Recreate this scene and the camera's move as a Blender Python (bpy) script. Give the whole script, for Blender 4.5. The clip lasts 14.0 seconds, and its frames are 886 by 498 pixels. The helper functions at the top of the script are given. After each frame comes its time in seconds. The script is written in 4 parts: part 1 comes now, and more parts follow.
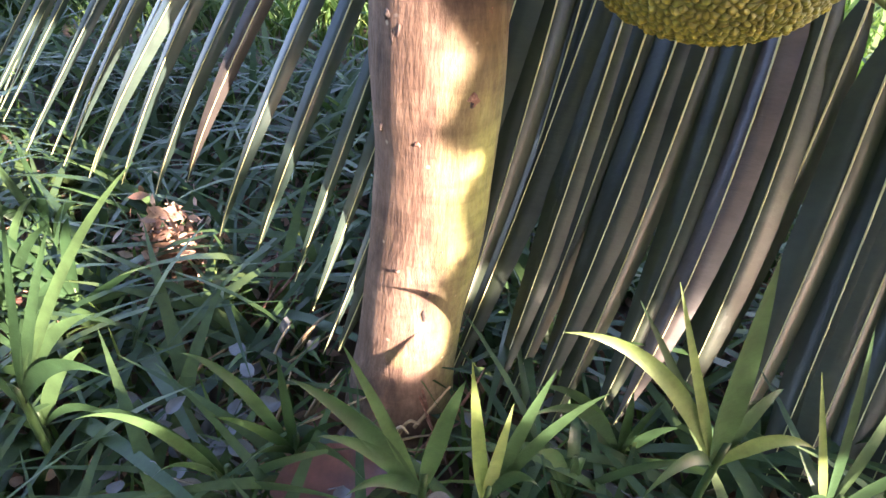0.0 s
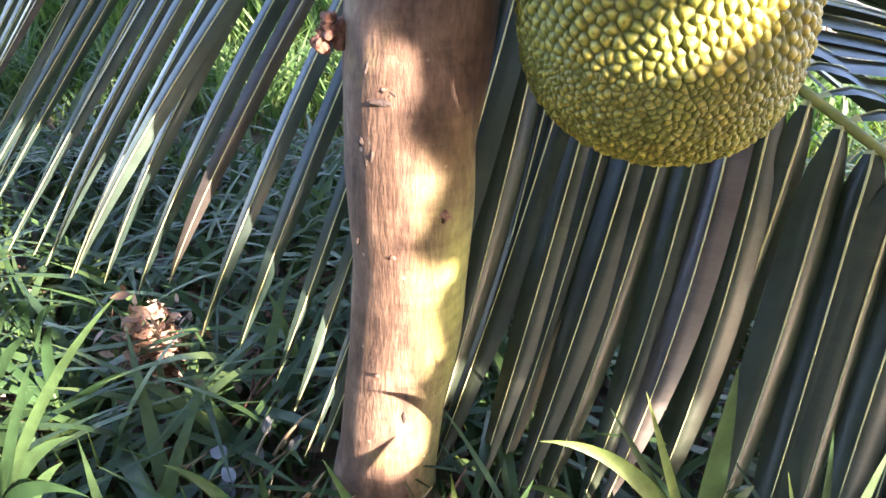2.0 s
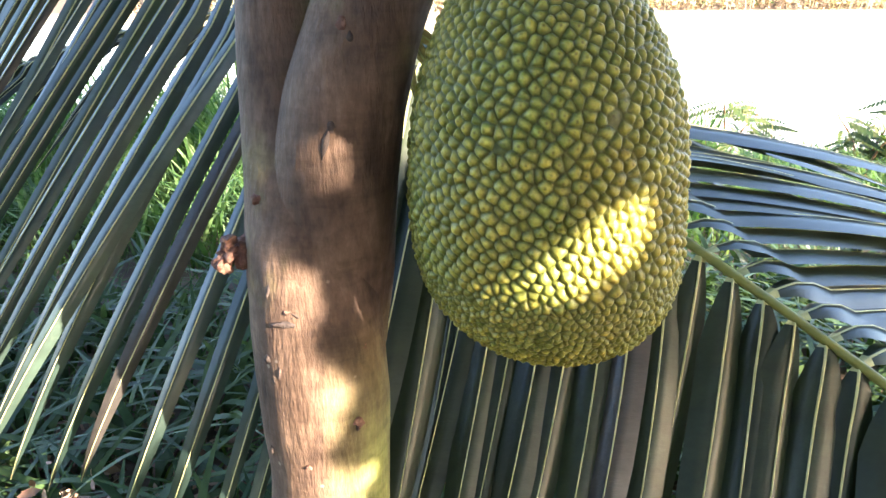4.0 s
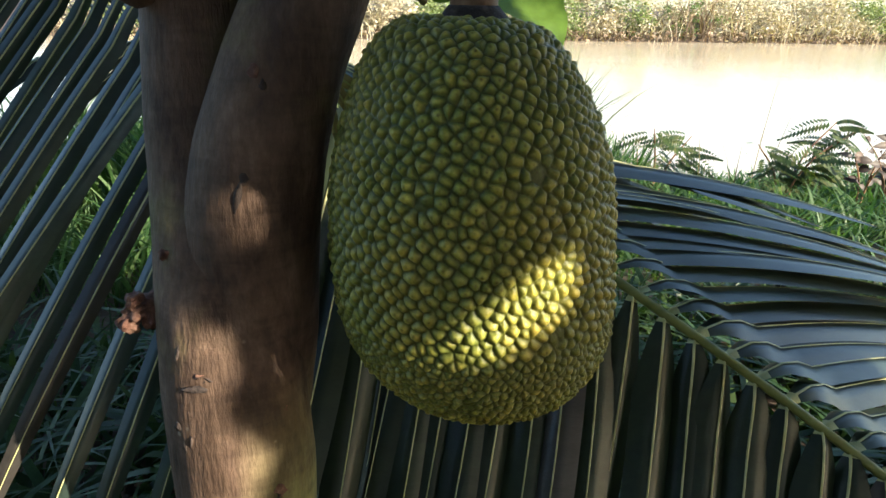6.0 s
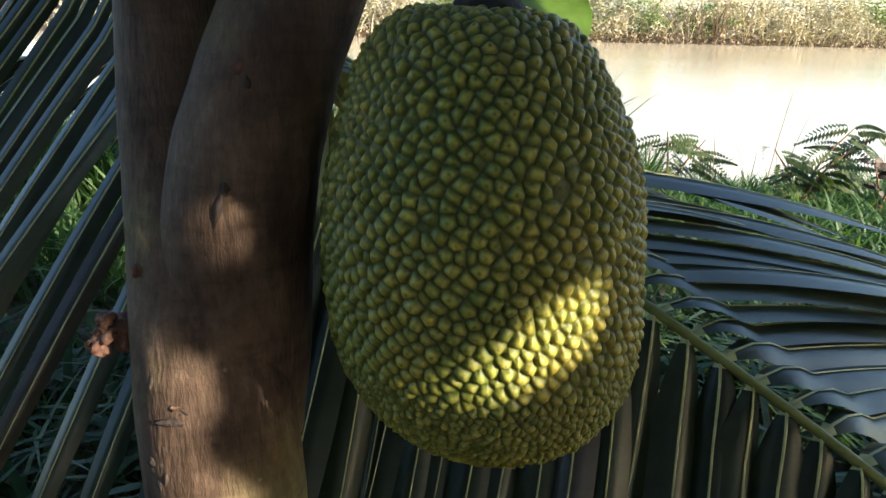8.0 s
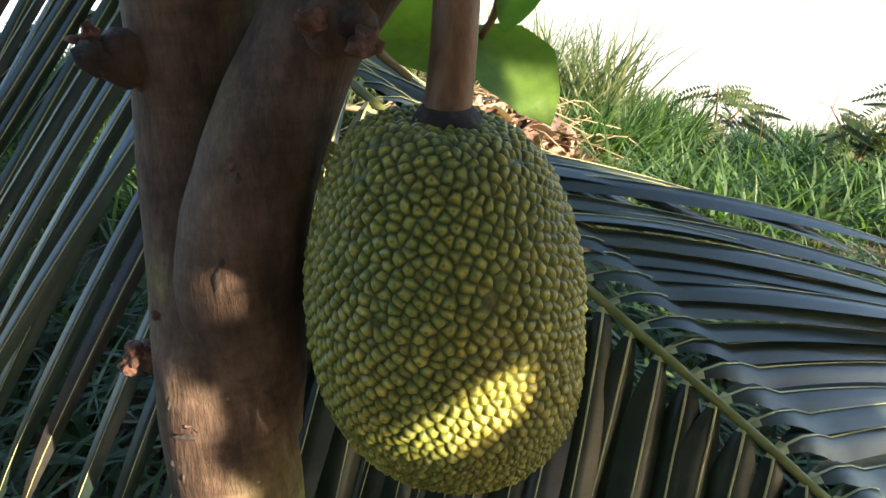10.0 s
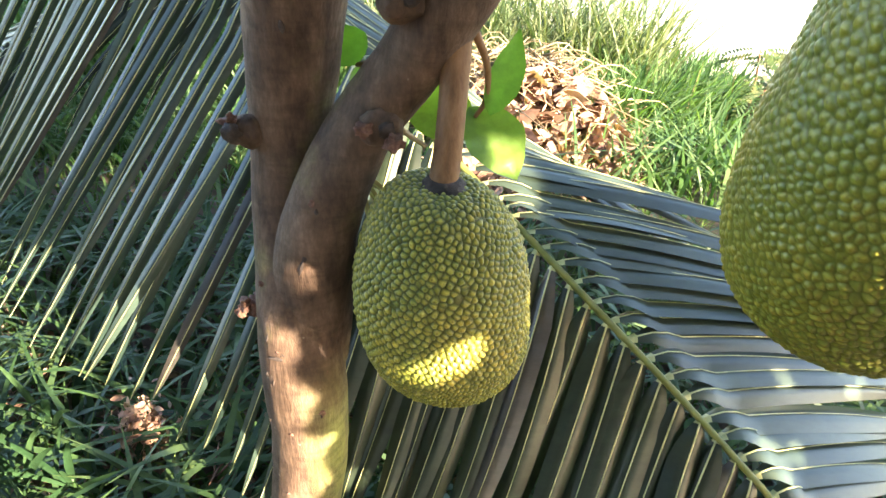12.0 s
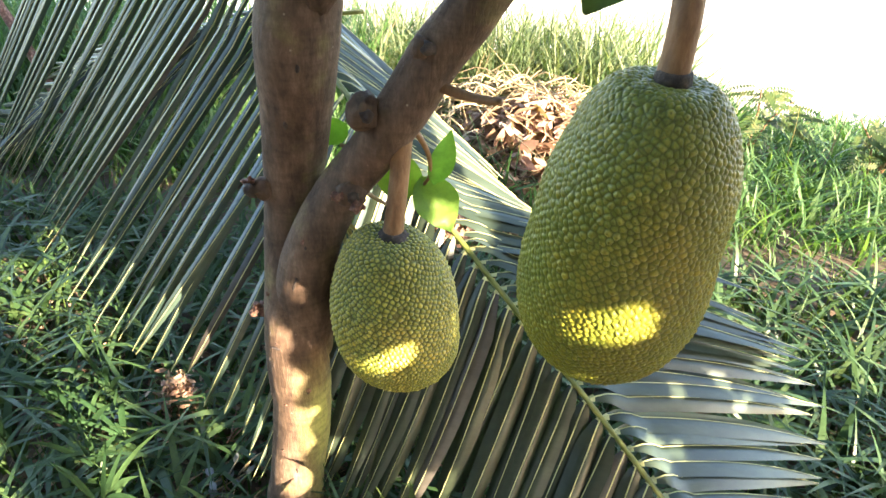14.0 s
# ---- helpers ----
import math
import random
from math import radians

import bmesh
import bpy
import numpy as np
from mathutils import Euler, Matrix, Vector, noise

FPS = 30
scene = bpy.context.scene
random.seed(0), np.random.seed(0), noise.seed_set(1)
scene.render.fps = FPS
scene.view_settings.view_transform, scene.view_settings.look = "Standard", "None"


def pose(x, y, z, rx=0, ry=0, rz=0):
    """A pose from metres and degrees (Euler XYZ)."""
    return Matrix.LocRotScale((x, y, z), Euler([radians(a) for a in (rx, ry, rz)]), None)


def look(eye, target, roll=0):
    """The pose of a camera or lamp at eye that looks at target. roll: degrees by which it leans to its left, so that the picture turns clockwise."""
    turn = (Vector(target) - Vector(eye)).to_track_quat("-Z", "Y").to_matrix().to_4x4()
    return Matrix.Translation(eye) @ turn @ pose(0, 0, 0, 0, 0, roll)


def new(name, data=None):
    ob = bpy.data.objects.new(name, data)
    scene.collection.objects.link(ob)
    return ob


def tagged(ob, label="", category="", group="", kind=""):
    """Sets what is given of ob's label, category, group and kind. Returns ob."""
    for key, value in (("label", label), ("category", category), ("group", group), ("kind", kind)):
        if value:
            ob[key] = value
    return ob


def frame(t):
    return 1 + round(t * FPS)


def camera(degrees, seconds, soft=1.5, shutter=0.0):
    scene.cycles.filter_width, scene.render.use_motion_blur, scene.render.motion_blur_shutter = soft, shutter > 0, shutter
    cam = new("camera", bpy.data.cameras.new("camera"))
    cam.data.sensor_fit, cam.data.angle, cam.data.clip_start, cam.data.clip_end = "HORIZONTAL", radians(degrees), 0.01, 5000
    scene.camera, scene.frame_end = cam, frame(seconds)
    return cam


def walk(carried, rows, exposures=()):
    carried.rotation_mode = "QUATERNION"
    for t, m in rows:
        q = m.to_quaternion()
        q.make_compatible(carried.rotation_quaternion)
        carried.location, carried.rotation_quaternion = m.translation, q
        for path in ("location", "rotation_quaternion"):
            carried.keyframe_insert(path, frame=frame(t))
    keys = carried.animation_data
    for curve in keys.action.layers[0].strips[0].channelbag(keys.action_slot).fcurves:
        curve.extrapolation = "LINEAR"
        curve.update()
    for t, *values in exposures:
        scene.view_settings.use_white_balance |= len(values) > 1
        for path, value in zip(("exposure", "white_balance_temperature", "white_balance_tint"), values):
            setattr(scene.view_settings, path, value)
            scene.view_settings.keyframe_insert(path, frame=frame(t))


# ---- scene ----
cam = camera(70.2, 14.0)
PATH = [
    (0, (0.044, 0.021, 0.629), (-0.019, 1.622, -0.568), 2.9),
    (0.5, (0.045, 0.02, 0.624), (-0.021, 1.616, -0.58), 3.4),
    (1, (0.045, 0.019, 0.643), (-0.003, 1.631, -0.54), 2.8),
    (1.5, (0.044, 0.019, 0.662), (0.001, 1.672, -0.463), 2.4),
    (2, (0.05, 0.028, 0.687), (0.029, 1.737, -0.35), 2.0),
    (2.5, (0.059, 0.037, 0.718), (0.08, 1.796, -0.234), 1.6),
    (3, (0.066, 0.048, 0.75), (0.117, 1.833, -0.15), 0.9),
    (3.5, (0.075, 0.064, 0.771), (0.169, 1.875, -0.072), 0.7),
    (4, (0.088, 0.074, 0.799), (0.236, 1.903, 0.003), -0.1),
    (4.2, (0.093, 0.077, 0.805), (0.243, 1.909, 0.017), -0.7),
    (6.3, (0.109, 0.121, 0.814), (0.482, 1.95, 0.096), 1.9),
    (6.5, (0.11, 0.137, 0.813), (0.503, 1.954, 0.076), 2.3),
    (7, (0.111, 0.157, 0.807), (0.488, 1.978, 0.071), 1.9),
    (7.5, (0.116, 0.177, 0.799), (0.503, 1.985, 0.037), 2.3),
    (8, (0.119, 0.167, 0.807), (0.425, 2.005, 0.083), 1.7),
    (8.2, (0.123, 0.164, 0.81), (0.394, 1.985, 0.031), 1.3),
    (10.3, (0.191, 0.132, 0.972), (0.288, 1.857, -0.036), 2.3),
    (10.5, (0.196, 0.123, 0.986), (0.239, 1.82, -0.072), 2.0),
    (11, (0.203, 0.087, 1.031), (0.239, 1.772, -0.047), 3.8),
    (11.5, (0.21, 0.024, 1.082), (0.242, 1.693, -0.02), 3.2),
    (12, (0.225, -0.084, 1.206), (0.23, 1.55, 0.052), 3.1),
    (12.5, (0.249, -0.157, 1.289), (0.263, 1.452, 0.102), 3.8),
    (13, (0.284, -0.217, 1.351), (0.27, 1.403, 0.178), 4.3),
    (13.5, (0.334, -0.272, 1.404), (0.28, 1.353, 0.239), 4.6),
    (14, (0.384, -0.321, 1.469), (0.272, 1.3, 0.303), 4.0),
]
EXPOSURES = [(0, 3.92, 6250, 31), (2, 3.92, 6250, 26), (3, 3.82, 6250, 19), (4.2, 3.78, 6150, 15), (6.3, 1.85, 5950, 6), (8.2, 1.8, 5950, 6), (10.3, 2.74, 6400, 11), (11, 3.60, 6500, 11), (12, 3.70, 6600, 11), (12.5, 3.98, 6700, 12), (13, 3.99, 6700, 11), (14, 3.70, 6700, 10)]
walk(cam, [(t, look(eye, target, roll)) for t, eye, target, roll in PATH], EXPOSURES)

# ---- light ----
SUN = Vector((0.7255, -0.5875, 0.358)).normalized()
world = bpy.data.worlds.new("world")
scene.world = world
world.use_nodes = True
wn = world.node_tree.nodes
sky = wn.new("ShaderNodeTexSky")
sky.sky_type = "NISHITA"
sky.sun_disc = False
sky.sun_elevation = math.asin(SUN.z)
sky.sun_rotation = math.atan2(SUN.x, SUN.y)
sky.dust_density = 0.9
wn["Background"].inputs["Strength"].default_value = 0.11
world.node_tree.links.new(sky.outputs[0], wn["Background"].inputs["Color"])
sun = new("sun", bpy.data.lights.new("sun", "SUN"))
sun.data.energy = 5.0
sun.data.angle = radians(0.53)
sun.data.color = (1.0, 0.84, 0.61)
sun.matrix_world = look(SUN * 20, (0, 0, 0))


# ---- materials ----
def material(name, rough=0.6, spec=0.5, metal=0.0):
    m = bpy.data.materials.new(name)
    m.use_nodes = True
    b = m.node_tree.nodes["Principled BSDF"]
    b.inputs["Roughness"].default_value = rough
    b.inputs["Specular IOR Level"].default_value = spec
    b.inputs["Metallic"].default_value = metal
    return m, m.node_tree.nodes, m.node_tree.links, b


def coords(n, l, scale=(1, 1, 1), kind="Object"):
    c, g = n.new("ShaderNodeTexCoord"), n.new("ShaderNodeMapping")
    g.inputs["Scale"].default_value = scale
    l.new(c.outputs[kind], g.inputs["Vector"])
    return g.outputs[0]


def noise_tex(n, l, vec, scale, detail=4, rough=0.6):
    t = n.new("ShaderNodeTexNoise")
    t.inputs["Scale"].default_value, t.inputs["Detail"].default_value, t.inputs["Roughness"].default_value = scale, detail, rough
    l.new(vec, t.inputs["Vector"])
    return t.outputs["Fac"]


def ramp(n, l, fac, stops):
    r = n.new("ShaderNodeValToRGB")
    while len(r.color_ramp.elements) < len(stops):
        r.color_ramp.elements.new(0.5)
    for e, (p, c) in zip(r.color_ramp.elements, stops):
        e.position, e.color = p, (*c, 1)
    l.new(fac, r.inputs["Fac"])
    return r.outputs["Color"]


def mix(n, l, a, b, fac, mode="MIX"):
    x = n.new("ShaderNodeMix")
    x.data_type, x.blend_type = "RGBA", mode
    for v, i in ((fac, 0), (a, 6), (b, 7)):
        if isinstance(v, (int, float)):
            x.inputs[i].default_value = v
        elif isinstance(v, tuple):
            x.inputs[i].default_value = (*v, 1)
        else:
            l.new(v, x.inputs[i])
    return x.outputs[2]


def bump(n, l, b, height, strength, distance=0.01):
    u = n.new("ShaderNodeBump")
    u.inputs["Strength"].default_value, u.inputs["Distance"].default_value = strength, distance
    l.new(height, u.inputs["Height"])
    l.new(u.outputs[0], b.inputs["Normal"])


def leafy(name, dark, mid, light, rough=0.45, through_light=0.25, island=True, scale=30, spec=0.5, stretch=(1, 1, 1)):
    """A thin green surface: colour by piece and by blotch, with light passing through it."""
    m, n, l, b = material(name, rough, spec)
    if island:
        r = n.new("ShaderNodeNewGeometry").outputs["Random Per Island"]
    else:
        r = n.new("ShaderNodeObjectInfo").outputs["Random"]
    base = ramp(n, l, r, ((0.0, dark), (0.55, mid), (1.0, light)))
    v = coords(n, l, stretch)
    blot = noise_tex(n, l, v, scale, 5, 0.7)
    shade = ramp(n, l, blot, ((0.3, (0.62, 0.62, 0.6)), (0.7, (1.2, 1.2, 1.15))))
    col = mix(n, l, base, shade, 1.0, "MULTIPLY")
    l.new(col, b.inputs["Base Color"])
    bump(n, l, b, blot, 0.25, 0.004)
    if through_light:
        tr, mx = n.new("ShaderNodeBsdfTranslucent"), n.new("ShaderNodeMixShader")
        warm = mix(n, l, col, (1.25, 1.35, 0.5), 1.0, "MULTIPLY")
        l.new(warm, tr.inputs["Color"])
        mx.inputs[0].default_value = through_light
        l.new(b.outputs[0], mx.inputs[1])
        l.new(tr.outputs[0], mx.inputs[2])
        l.new(mx.outputs[0], n["Material Output"].inputs["Surface"])
    return m


def bark_material():
    m, n, l, b = material("bark", 0.75, 0.3)
    v = coords(n, l)
    vs = coords(n, l, (1, 1, 0.35))
    big = noise_tex(n, l, v, 9, 4, 0.6)
    mid_ = noise_tex(n, l, vs, 38, 5, 0.65)
    fine = noise_tex(n, l, coords(n, l, (1, 1, 0.55)), 150, 5, 0.7)
    rings = noise_tex(n, l, coords(n, l, (0.7, 0.7, 4.0)), 16, 4, 0.6)
    c = ramp(n, l, mid_, ((0.25, (0.044, 0.027, 0.021)), (0.5, (0.104, 0.066, 0.047)), (0.75, (0.180, 0.122, 0.086))))
    moss = ramp(n, l, big, ((0.55, (0, 0, 0)), (0.70, (1, 1, 1))))
    c = mix(n, l, c, (0.19, 0.175, 0.065), mix(n, l, (0, 0, 0), moss, 0.5))
    # a mossy flank low down on one side of the trunk
    xyz = n.new("ShaderNodeSeparateXYZ")
    l.new(v, xyz.inputs[0])
    flank, low, stain = n.new("ShaderNodeMapRange"), n.new("ShaderNodeMapRange"), n.new("ShaderNodeMath")
    for node, out, start, end in ((flank, "X", 0.005, 0.060), (low, "Z", 0.50, 0.30)):
        l.new(xyz.outputs[out], node.inputs["Value"])
        node.inputs["From Min"].default_value, node.inputs["From Max"].default_value = start, end
    stain.operation = "MULTIPLY"
    l.new(flank.outputs[0], stain.inputs[0])
    l.new(low.outputs[0], stain.inputs[1])
    c = mix(n, l, c, (0.20, 0.21, 0.06), mix(n, l, (0, 0, 0), ramp(n, l, mid_, ((0.3, (0.25, 0.25, 0.25)), (0.6, (1, 1, 1)))), stain.outputs[0]))
    c = mix(n, l, c, ramp(n, l, fine, ((0.3, (0.7, 0.68, 0.66)), (0.7, (1.2, 1.2, 1.2)))), 0.8, "MULTIPLY")
    c = mix(n, l, c, ramp(n, l, rings, ((0.36, (0.72, 0.70, 0.68)), (0.5, (1, 1, 1)), (0.7, (1.15, 1.14, 1.12)))), 0.7, "MULTIPLY")
    blots = noise_tex(n, l, vs, 17, 4, 0.55)
    c = mix(n, l, c, ramp(n, l, blots, ((0.36, (0.55, 0.52, 0.5)), (0.47, (1, 1, 1)), (0.58, (1, 1, 1)), (0.66, (1.45, 1.48, 1.5)))), 0.75, "MULTIPLY")
    spots = n.new("ShaderNodeTexVoronoi")
    spots.inputs["Scale"].default_value = 23
    l.new(v, spots.inputs["Vector"])
    pale = ramp(n, l, spots.outputs["Distance"], ((0.03, (0.55, 0.55, 0.55)), (0.07, (0, 0, 0))))
    c = mix(n, l, c, (0.42, 0.36, 0.27), pale)
    l.new(c, b.inputs["Base Color"])
    h = mix(n, l, mix(n, l, mid_, fine, 0.4), rings, 0.4)
    grooves = noise_tex(n, l, coords(n, l, (1, 1, 0.16)), 170, 4, 0.6)
    bump(n, l, b, mix(n, l, h, grooves, 0.45), 0.85, 0.006)
    return m


def rind_material(name, hollow, mid_, tip, strength):
    """Knobbly rind; crease shade is painted in as the colour climbs to the tips, with a brown speck in each tip's pit.
    """
    m, n, l, b = material(name, 0.40, 0.38)
    def attr(key):
        a = n.new("ShaderNodeAttribute")
        a.attribute_name = key
        return a.outputs["Fac"]
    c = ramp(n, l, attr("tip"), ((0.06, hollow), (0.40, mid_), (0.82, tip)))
    c = mix(n, l, c, ramp(n, l, attr("cell"), ((0.0, (0.78, 0.86, 0.8)), (0.6, (1.0, 1.0, 1.0)), (1.0, (1.22, 1.14, 1.0)))), 1.0, "MULTIPLY")
    c = mix(n, l, c, (0.045, 0.030, 0.012), mix(n, l, (0, 0, 0), attr("pit"), 0.75))
    v = coords(n, l)
    big = noise_tex(n, l, v, 7, 4, 0.6)
    c = mix(n, l, c, ramp(n, l, big, ((0.35, (0.82, 0.95, 0.78)), (0.68, (1.22, 1.08, 0.85)))), 0.9, "MULTIPLY")
    fine = noise_tex(n, l, v, 420, 4, 0.7)
    c = mix(n, l, c, ramp(n, l, fine, ((0.35, (0.75, 0.75, 0.7)), (0.7, (1.15, 1.15, 1.1)))), 0.7, "MULTIPLY")
    brown = ramp(n, l, noise_tex(n, l, v, 48, 5, 0.7), ((0.62, (0, 0, 0)), (0.74, (1, 1, 1))))
    c = mix(n, l, c, (0.14, 0.085, 0.03), mix(n, l, (0, 0, 0), brown, 0.45))
    l.new(c, b.inputs["Base Color"])
    bump(n, l, b, fine, strength, 0.002)
    return m


def plain(name, colors, rough=0.7, scale=40, strength=0.4, spec=0.4, stretch=(1, 1, 1)):
    m, n, l, b = material(name, rough, spec)
    v = coords(n, l, stretch)
    f = noise_tex(n, l, v, scale, 5, 0.65)
    c = ramp(n, l, f, ((0.28, colors[0]), (0.5, colors[1]), (0.75, colors[2])))
    l.new(c, b.inputs["Base Color"])
    bump(n, l, b, f, strength, 0.005)
    return m


def water_material():
    m, n, l, b = material("river_water", 0.12, 0.5)
    v = coords(n, l, (0.6, 1.6, 1))
    f = noise_tex(n, l, v, 3.5, 5, 0.6)
    g = noise_tex(n, l, coords(n, l), 0.15, 3, 0.5)
    l.new(ramp(n, l, g, ((0.3, (0.56, 0.45, 0.29)), (0.7, (0.66, 0.54, 0.37)))), b.inputs["Base Color"])
    bump(n, l, b, f, 0.18, 0.03)
    return m


BARK = bark_material()
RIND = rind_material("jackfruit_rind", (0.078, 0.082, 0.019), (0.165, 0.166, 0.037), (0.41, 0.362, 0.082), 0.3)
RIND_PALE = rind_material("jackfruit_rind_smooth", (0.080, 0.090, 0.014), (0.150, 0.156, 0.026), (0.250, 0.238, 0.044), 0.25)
STALK = plain("fruit_stalk", ((0.10, 0.05, 0.025), (0.20, 0.105, 0.05), (0.28, 0.16, 0.085)), 0.6, 60, 0.5, 0.4, (1, 1, 0.3))
SCAR = plain("cut_wood", ((0.05, 0.02, 0.014), (0.13, 0.06, 0.042), (0.30, 0.18, 0.13)), 0.8, 90, 0.8)
# light painted into one frond: darker copy for shaded leaflets, lighter for sunlit
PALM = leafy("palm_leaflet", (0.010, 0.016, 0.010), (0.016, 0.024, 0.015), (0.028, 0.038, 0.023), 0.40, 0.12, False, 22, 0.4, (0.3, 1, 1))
PALM_LIT = leafy("palm_leaflet_lit", (0.018, 0.034, 0.029), (0.029, 0.048, 0.041), (0.050, 0.074, 0.060), 0.42, 0.16, False, 22, 0.5, (0.3, 1, 1))
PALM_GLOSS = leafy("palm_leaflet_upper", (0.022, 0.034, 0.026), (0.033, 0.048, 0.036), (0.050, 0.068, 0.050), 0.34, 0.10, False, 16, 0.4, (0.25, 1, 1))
for coat, amount in (("Coat Weight", 1.0), ("Coat Roughness", 0.24)):
    PALM_GLOSS.node_tree.nodes["Principled BSDF"].inputs[coat].default_value = amount * (0.22 if coat == "Coat Weight" else 1.0)
    PALM_LIT.node_tree.nodes["Principled BSDF"].inputs[coat].default_value = amount * (0.22 if coat == "Coat Weight" else 1.4)
PALM_DRY = leafy("palm_leaflet_dull", (0.030, 0.027, 0.026), (0.043, 0.038, 0.036), (0.062, 0.055, 0.051), 0.36, 0.08, False, 30, 0.5, (0.3, 1, 1))
MIDRIB = plain("leaflet_midrib", ((0.30, 0.31, 0.13), (0.42, 0.41, 0.19), (0.55, 0.52, 0.28)), 0.45, 50, 0.1)
RACHIS = plain("palm_rachis", ((0.08, 0.095, 0.022), (0.13, 0.145, 0.035), (0.19, 0.195, 0.06)), 0.4, 30, 0.15, 0.5, (0.2, 1, 1))
GRASS = leafy("grass_blade", (0.032, 0.068, 0.016), (0.058, 0.106, 0.026), (0.125, 0.175, 0.050), 0.45, 0.38, spec=0.2)
GRASS_BLUE = leafy("broad_grass_blade", (0.022, 0.049, 0.018), (0.038, 0.074, 0.027), (0.070, 0.108, 0.042), 0.40, 0.25, spec=0.25)
GRASS_FAR = leafy("bank_grass", (0.036, 0.084, 0.026), (0.066, 0.132, 0.044), (0.125, 0.190, 0.080), 0.5, 0.4, spec=0.25)
REED_GREEN = leafy("reed_grass", (0.060, 0.095, 0.045), (0.115, 0.150, 0.080), (0.24, 0.25, 0.15), 0.55, 0.4, spec=0.25)
LEAF = leafy("jackfruit_leaf", (0.07, 0.15, 0.03), (0.10, 0.20, 0.04), (0.16, 0.26, 0.05), 0.4, 0.55, False, 18)
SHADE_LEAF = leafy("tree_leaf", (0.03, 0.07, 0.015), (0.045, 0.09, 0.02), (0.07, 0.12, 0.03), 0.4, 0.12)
COLLAR = plain("woody_collar", ((0.016, 0.012, 0.012), (0.045, 0.032, 0.028), (0.12, 0.085, 0.070)), 0.8, 60, 0.9)
DRY_LEAF = leafy("dry_leaf", (0.15, 0.075, 0.055), (0.28, 0.165, 0.120), (0.43, 0.30, 0.23), 0.7, 0.15, True, 40)
FALLEN_LEAF = leafy("fallen_leaf", (0.085, 0.034, 0.028), (0.135, 0.056, 0.046), (0.20, 0.095, 0.078), 0.6, 0.12, False, 40)
STRAW = leafy("dry_straw", (0.16, 0.11, 0.06), (0.30, 0.22, 0.13), (0.46, 0.37, 0.24), 0.7, 0.15, True, 40)
SOIL = plain("soil", ((0.035, 0.024, 0.016), (0.075, 0.05, 0.033), (0.13, 0.09, 0.06)), 0.9, 14, 0.8)
WATER = water_material()
FAR_LEAF = leafy("far_foliage", (0.13, 0.18, 0.065), (0.22, 0.27, 0.11), (0.34, 0.38, 0.18), 0.6, 0.3)
FAR_REED = leafy("far_reed", (0.30, 0.24, 0.17), (0.46, 0.39, 0.29), (0.62, 0.56, 0.45), 0.7, 0.2)
FAR_STEM = leafy("far_stem", (0.10, 0.065, 0.04), (0.19, 0.13, 0.085), (0.32, 0.24, 0.17), 0.7, 0.15)
FAR_GREEN = leafy("far_green", (0.09, 0.15, 0.05), (0.14, 0.21, 0.075), (0.21, 0.29, 0.115), 0.6, 0.3)


# ---- mesh helpers ----
def mesh_of(name, verts, faces, mat, smooth=True):
    me = bpy.data.meshes.new(name)
    me.from_pydata([tuple(v) for v in verts], [], [tuple(f) for f in faces])
    me.materials.append(mat)
    if smooth:
        me.polygons.foreach_set("use_smooth", [True] * len(me.polygons))
    me.update()
    return me


def part(name, mesh, parent, label=""):
    ob = new(name, mesh)
    ob.parent = parent
    if parent is not None and parent.type == "EMPTY":
        ob.matrix_parent_inverse = Matrix.Translation(-parent.location)
    return tagged(ob, label) if label else ob


def empty(name, at):
    e = new(name)
    e.location = at
    e.empty_display_size = 0.05
    return e


def spline(points, n):
    """Catmull-Rom through rows of numbers, n samples."""
    p = np.array(points, float)
    p = np.vstack([2 * p[0] - p[1], p, 2 * p[-1] - p[-2]])
    out = []
    for u in np.linspace(0, len(p) - 3 - 1e-6, n):
        i, f = int(u), u - int(u)
        a, b, c, d = p[i:i + 4]
        out.append(0.5 * (2 * b + (c - a) * f + (2 * a - 5 * b + 4 * c - d) * f * f + (3 * b - a - 3 * c + d) * f ** 3))
    return np.array(out)


def tube(path, sides=24, lumps=0.0, seed=0, ridges=0.0):
    """Verts and faces of a closed tube along rows of x, y, z, radius."""
    path = np.array(path, float)
    verts, faces = [], []
    up = Vector((0.13, 1, 0.05)).normalized()
    for i, (x, y, z, r) in enumerate(path):
        a, b = path[max(0, i - 1)][:3], path[min(len(path) - 1, i + 1)][:3]
        d = Vector(b - a).normalized()
        side = d.cross(up).normalized()
        fwd = side.cross(d).normalized()
        for k in range(sides):
            w = 2 * math.pi * k / sides
            o = side * math.cos(w) + fwd * math.sin(w)
            q = Vector((x, y, z)) + o * r
            s = 1 + lumps * noise.noise(Vector((q.x * 14 + seed, q.y * 14, q.z * 9))) + 0.4 * lumps * noise.noise(Vector((q.x * 40, q.y * 40 + seed, q.z * 22)))
            s += ridges * math.sin(3 * w + z * 4 + seed)
            verts.append(Vector((x, y, z)) + o * r * s)
    n = len(path)
    for i in range(n - 1):
        for k in range(sides):
            a, b = i * sides + k, i * sides + (k + 1) % sides
            faces.append((a, b, b + sides, a + sides))
    faces.append(tuple(reversed(range(sides))))
    faces.append(tuple(range((n - 1) * sides, n * sides)))
    return verts, faces


# ---- ground and river ----
GROUND = -0.16
WATER_Z = -0.78
NEAR_EDGE, FAR_EDGE = 5.0, 32.0


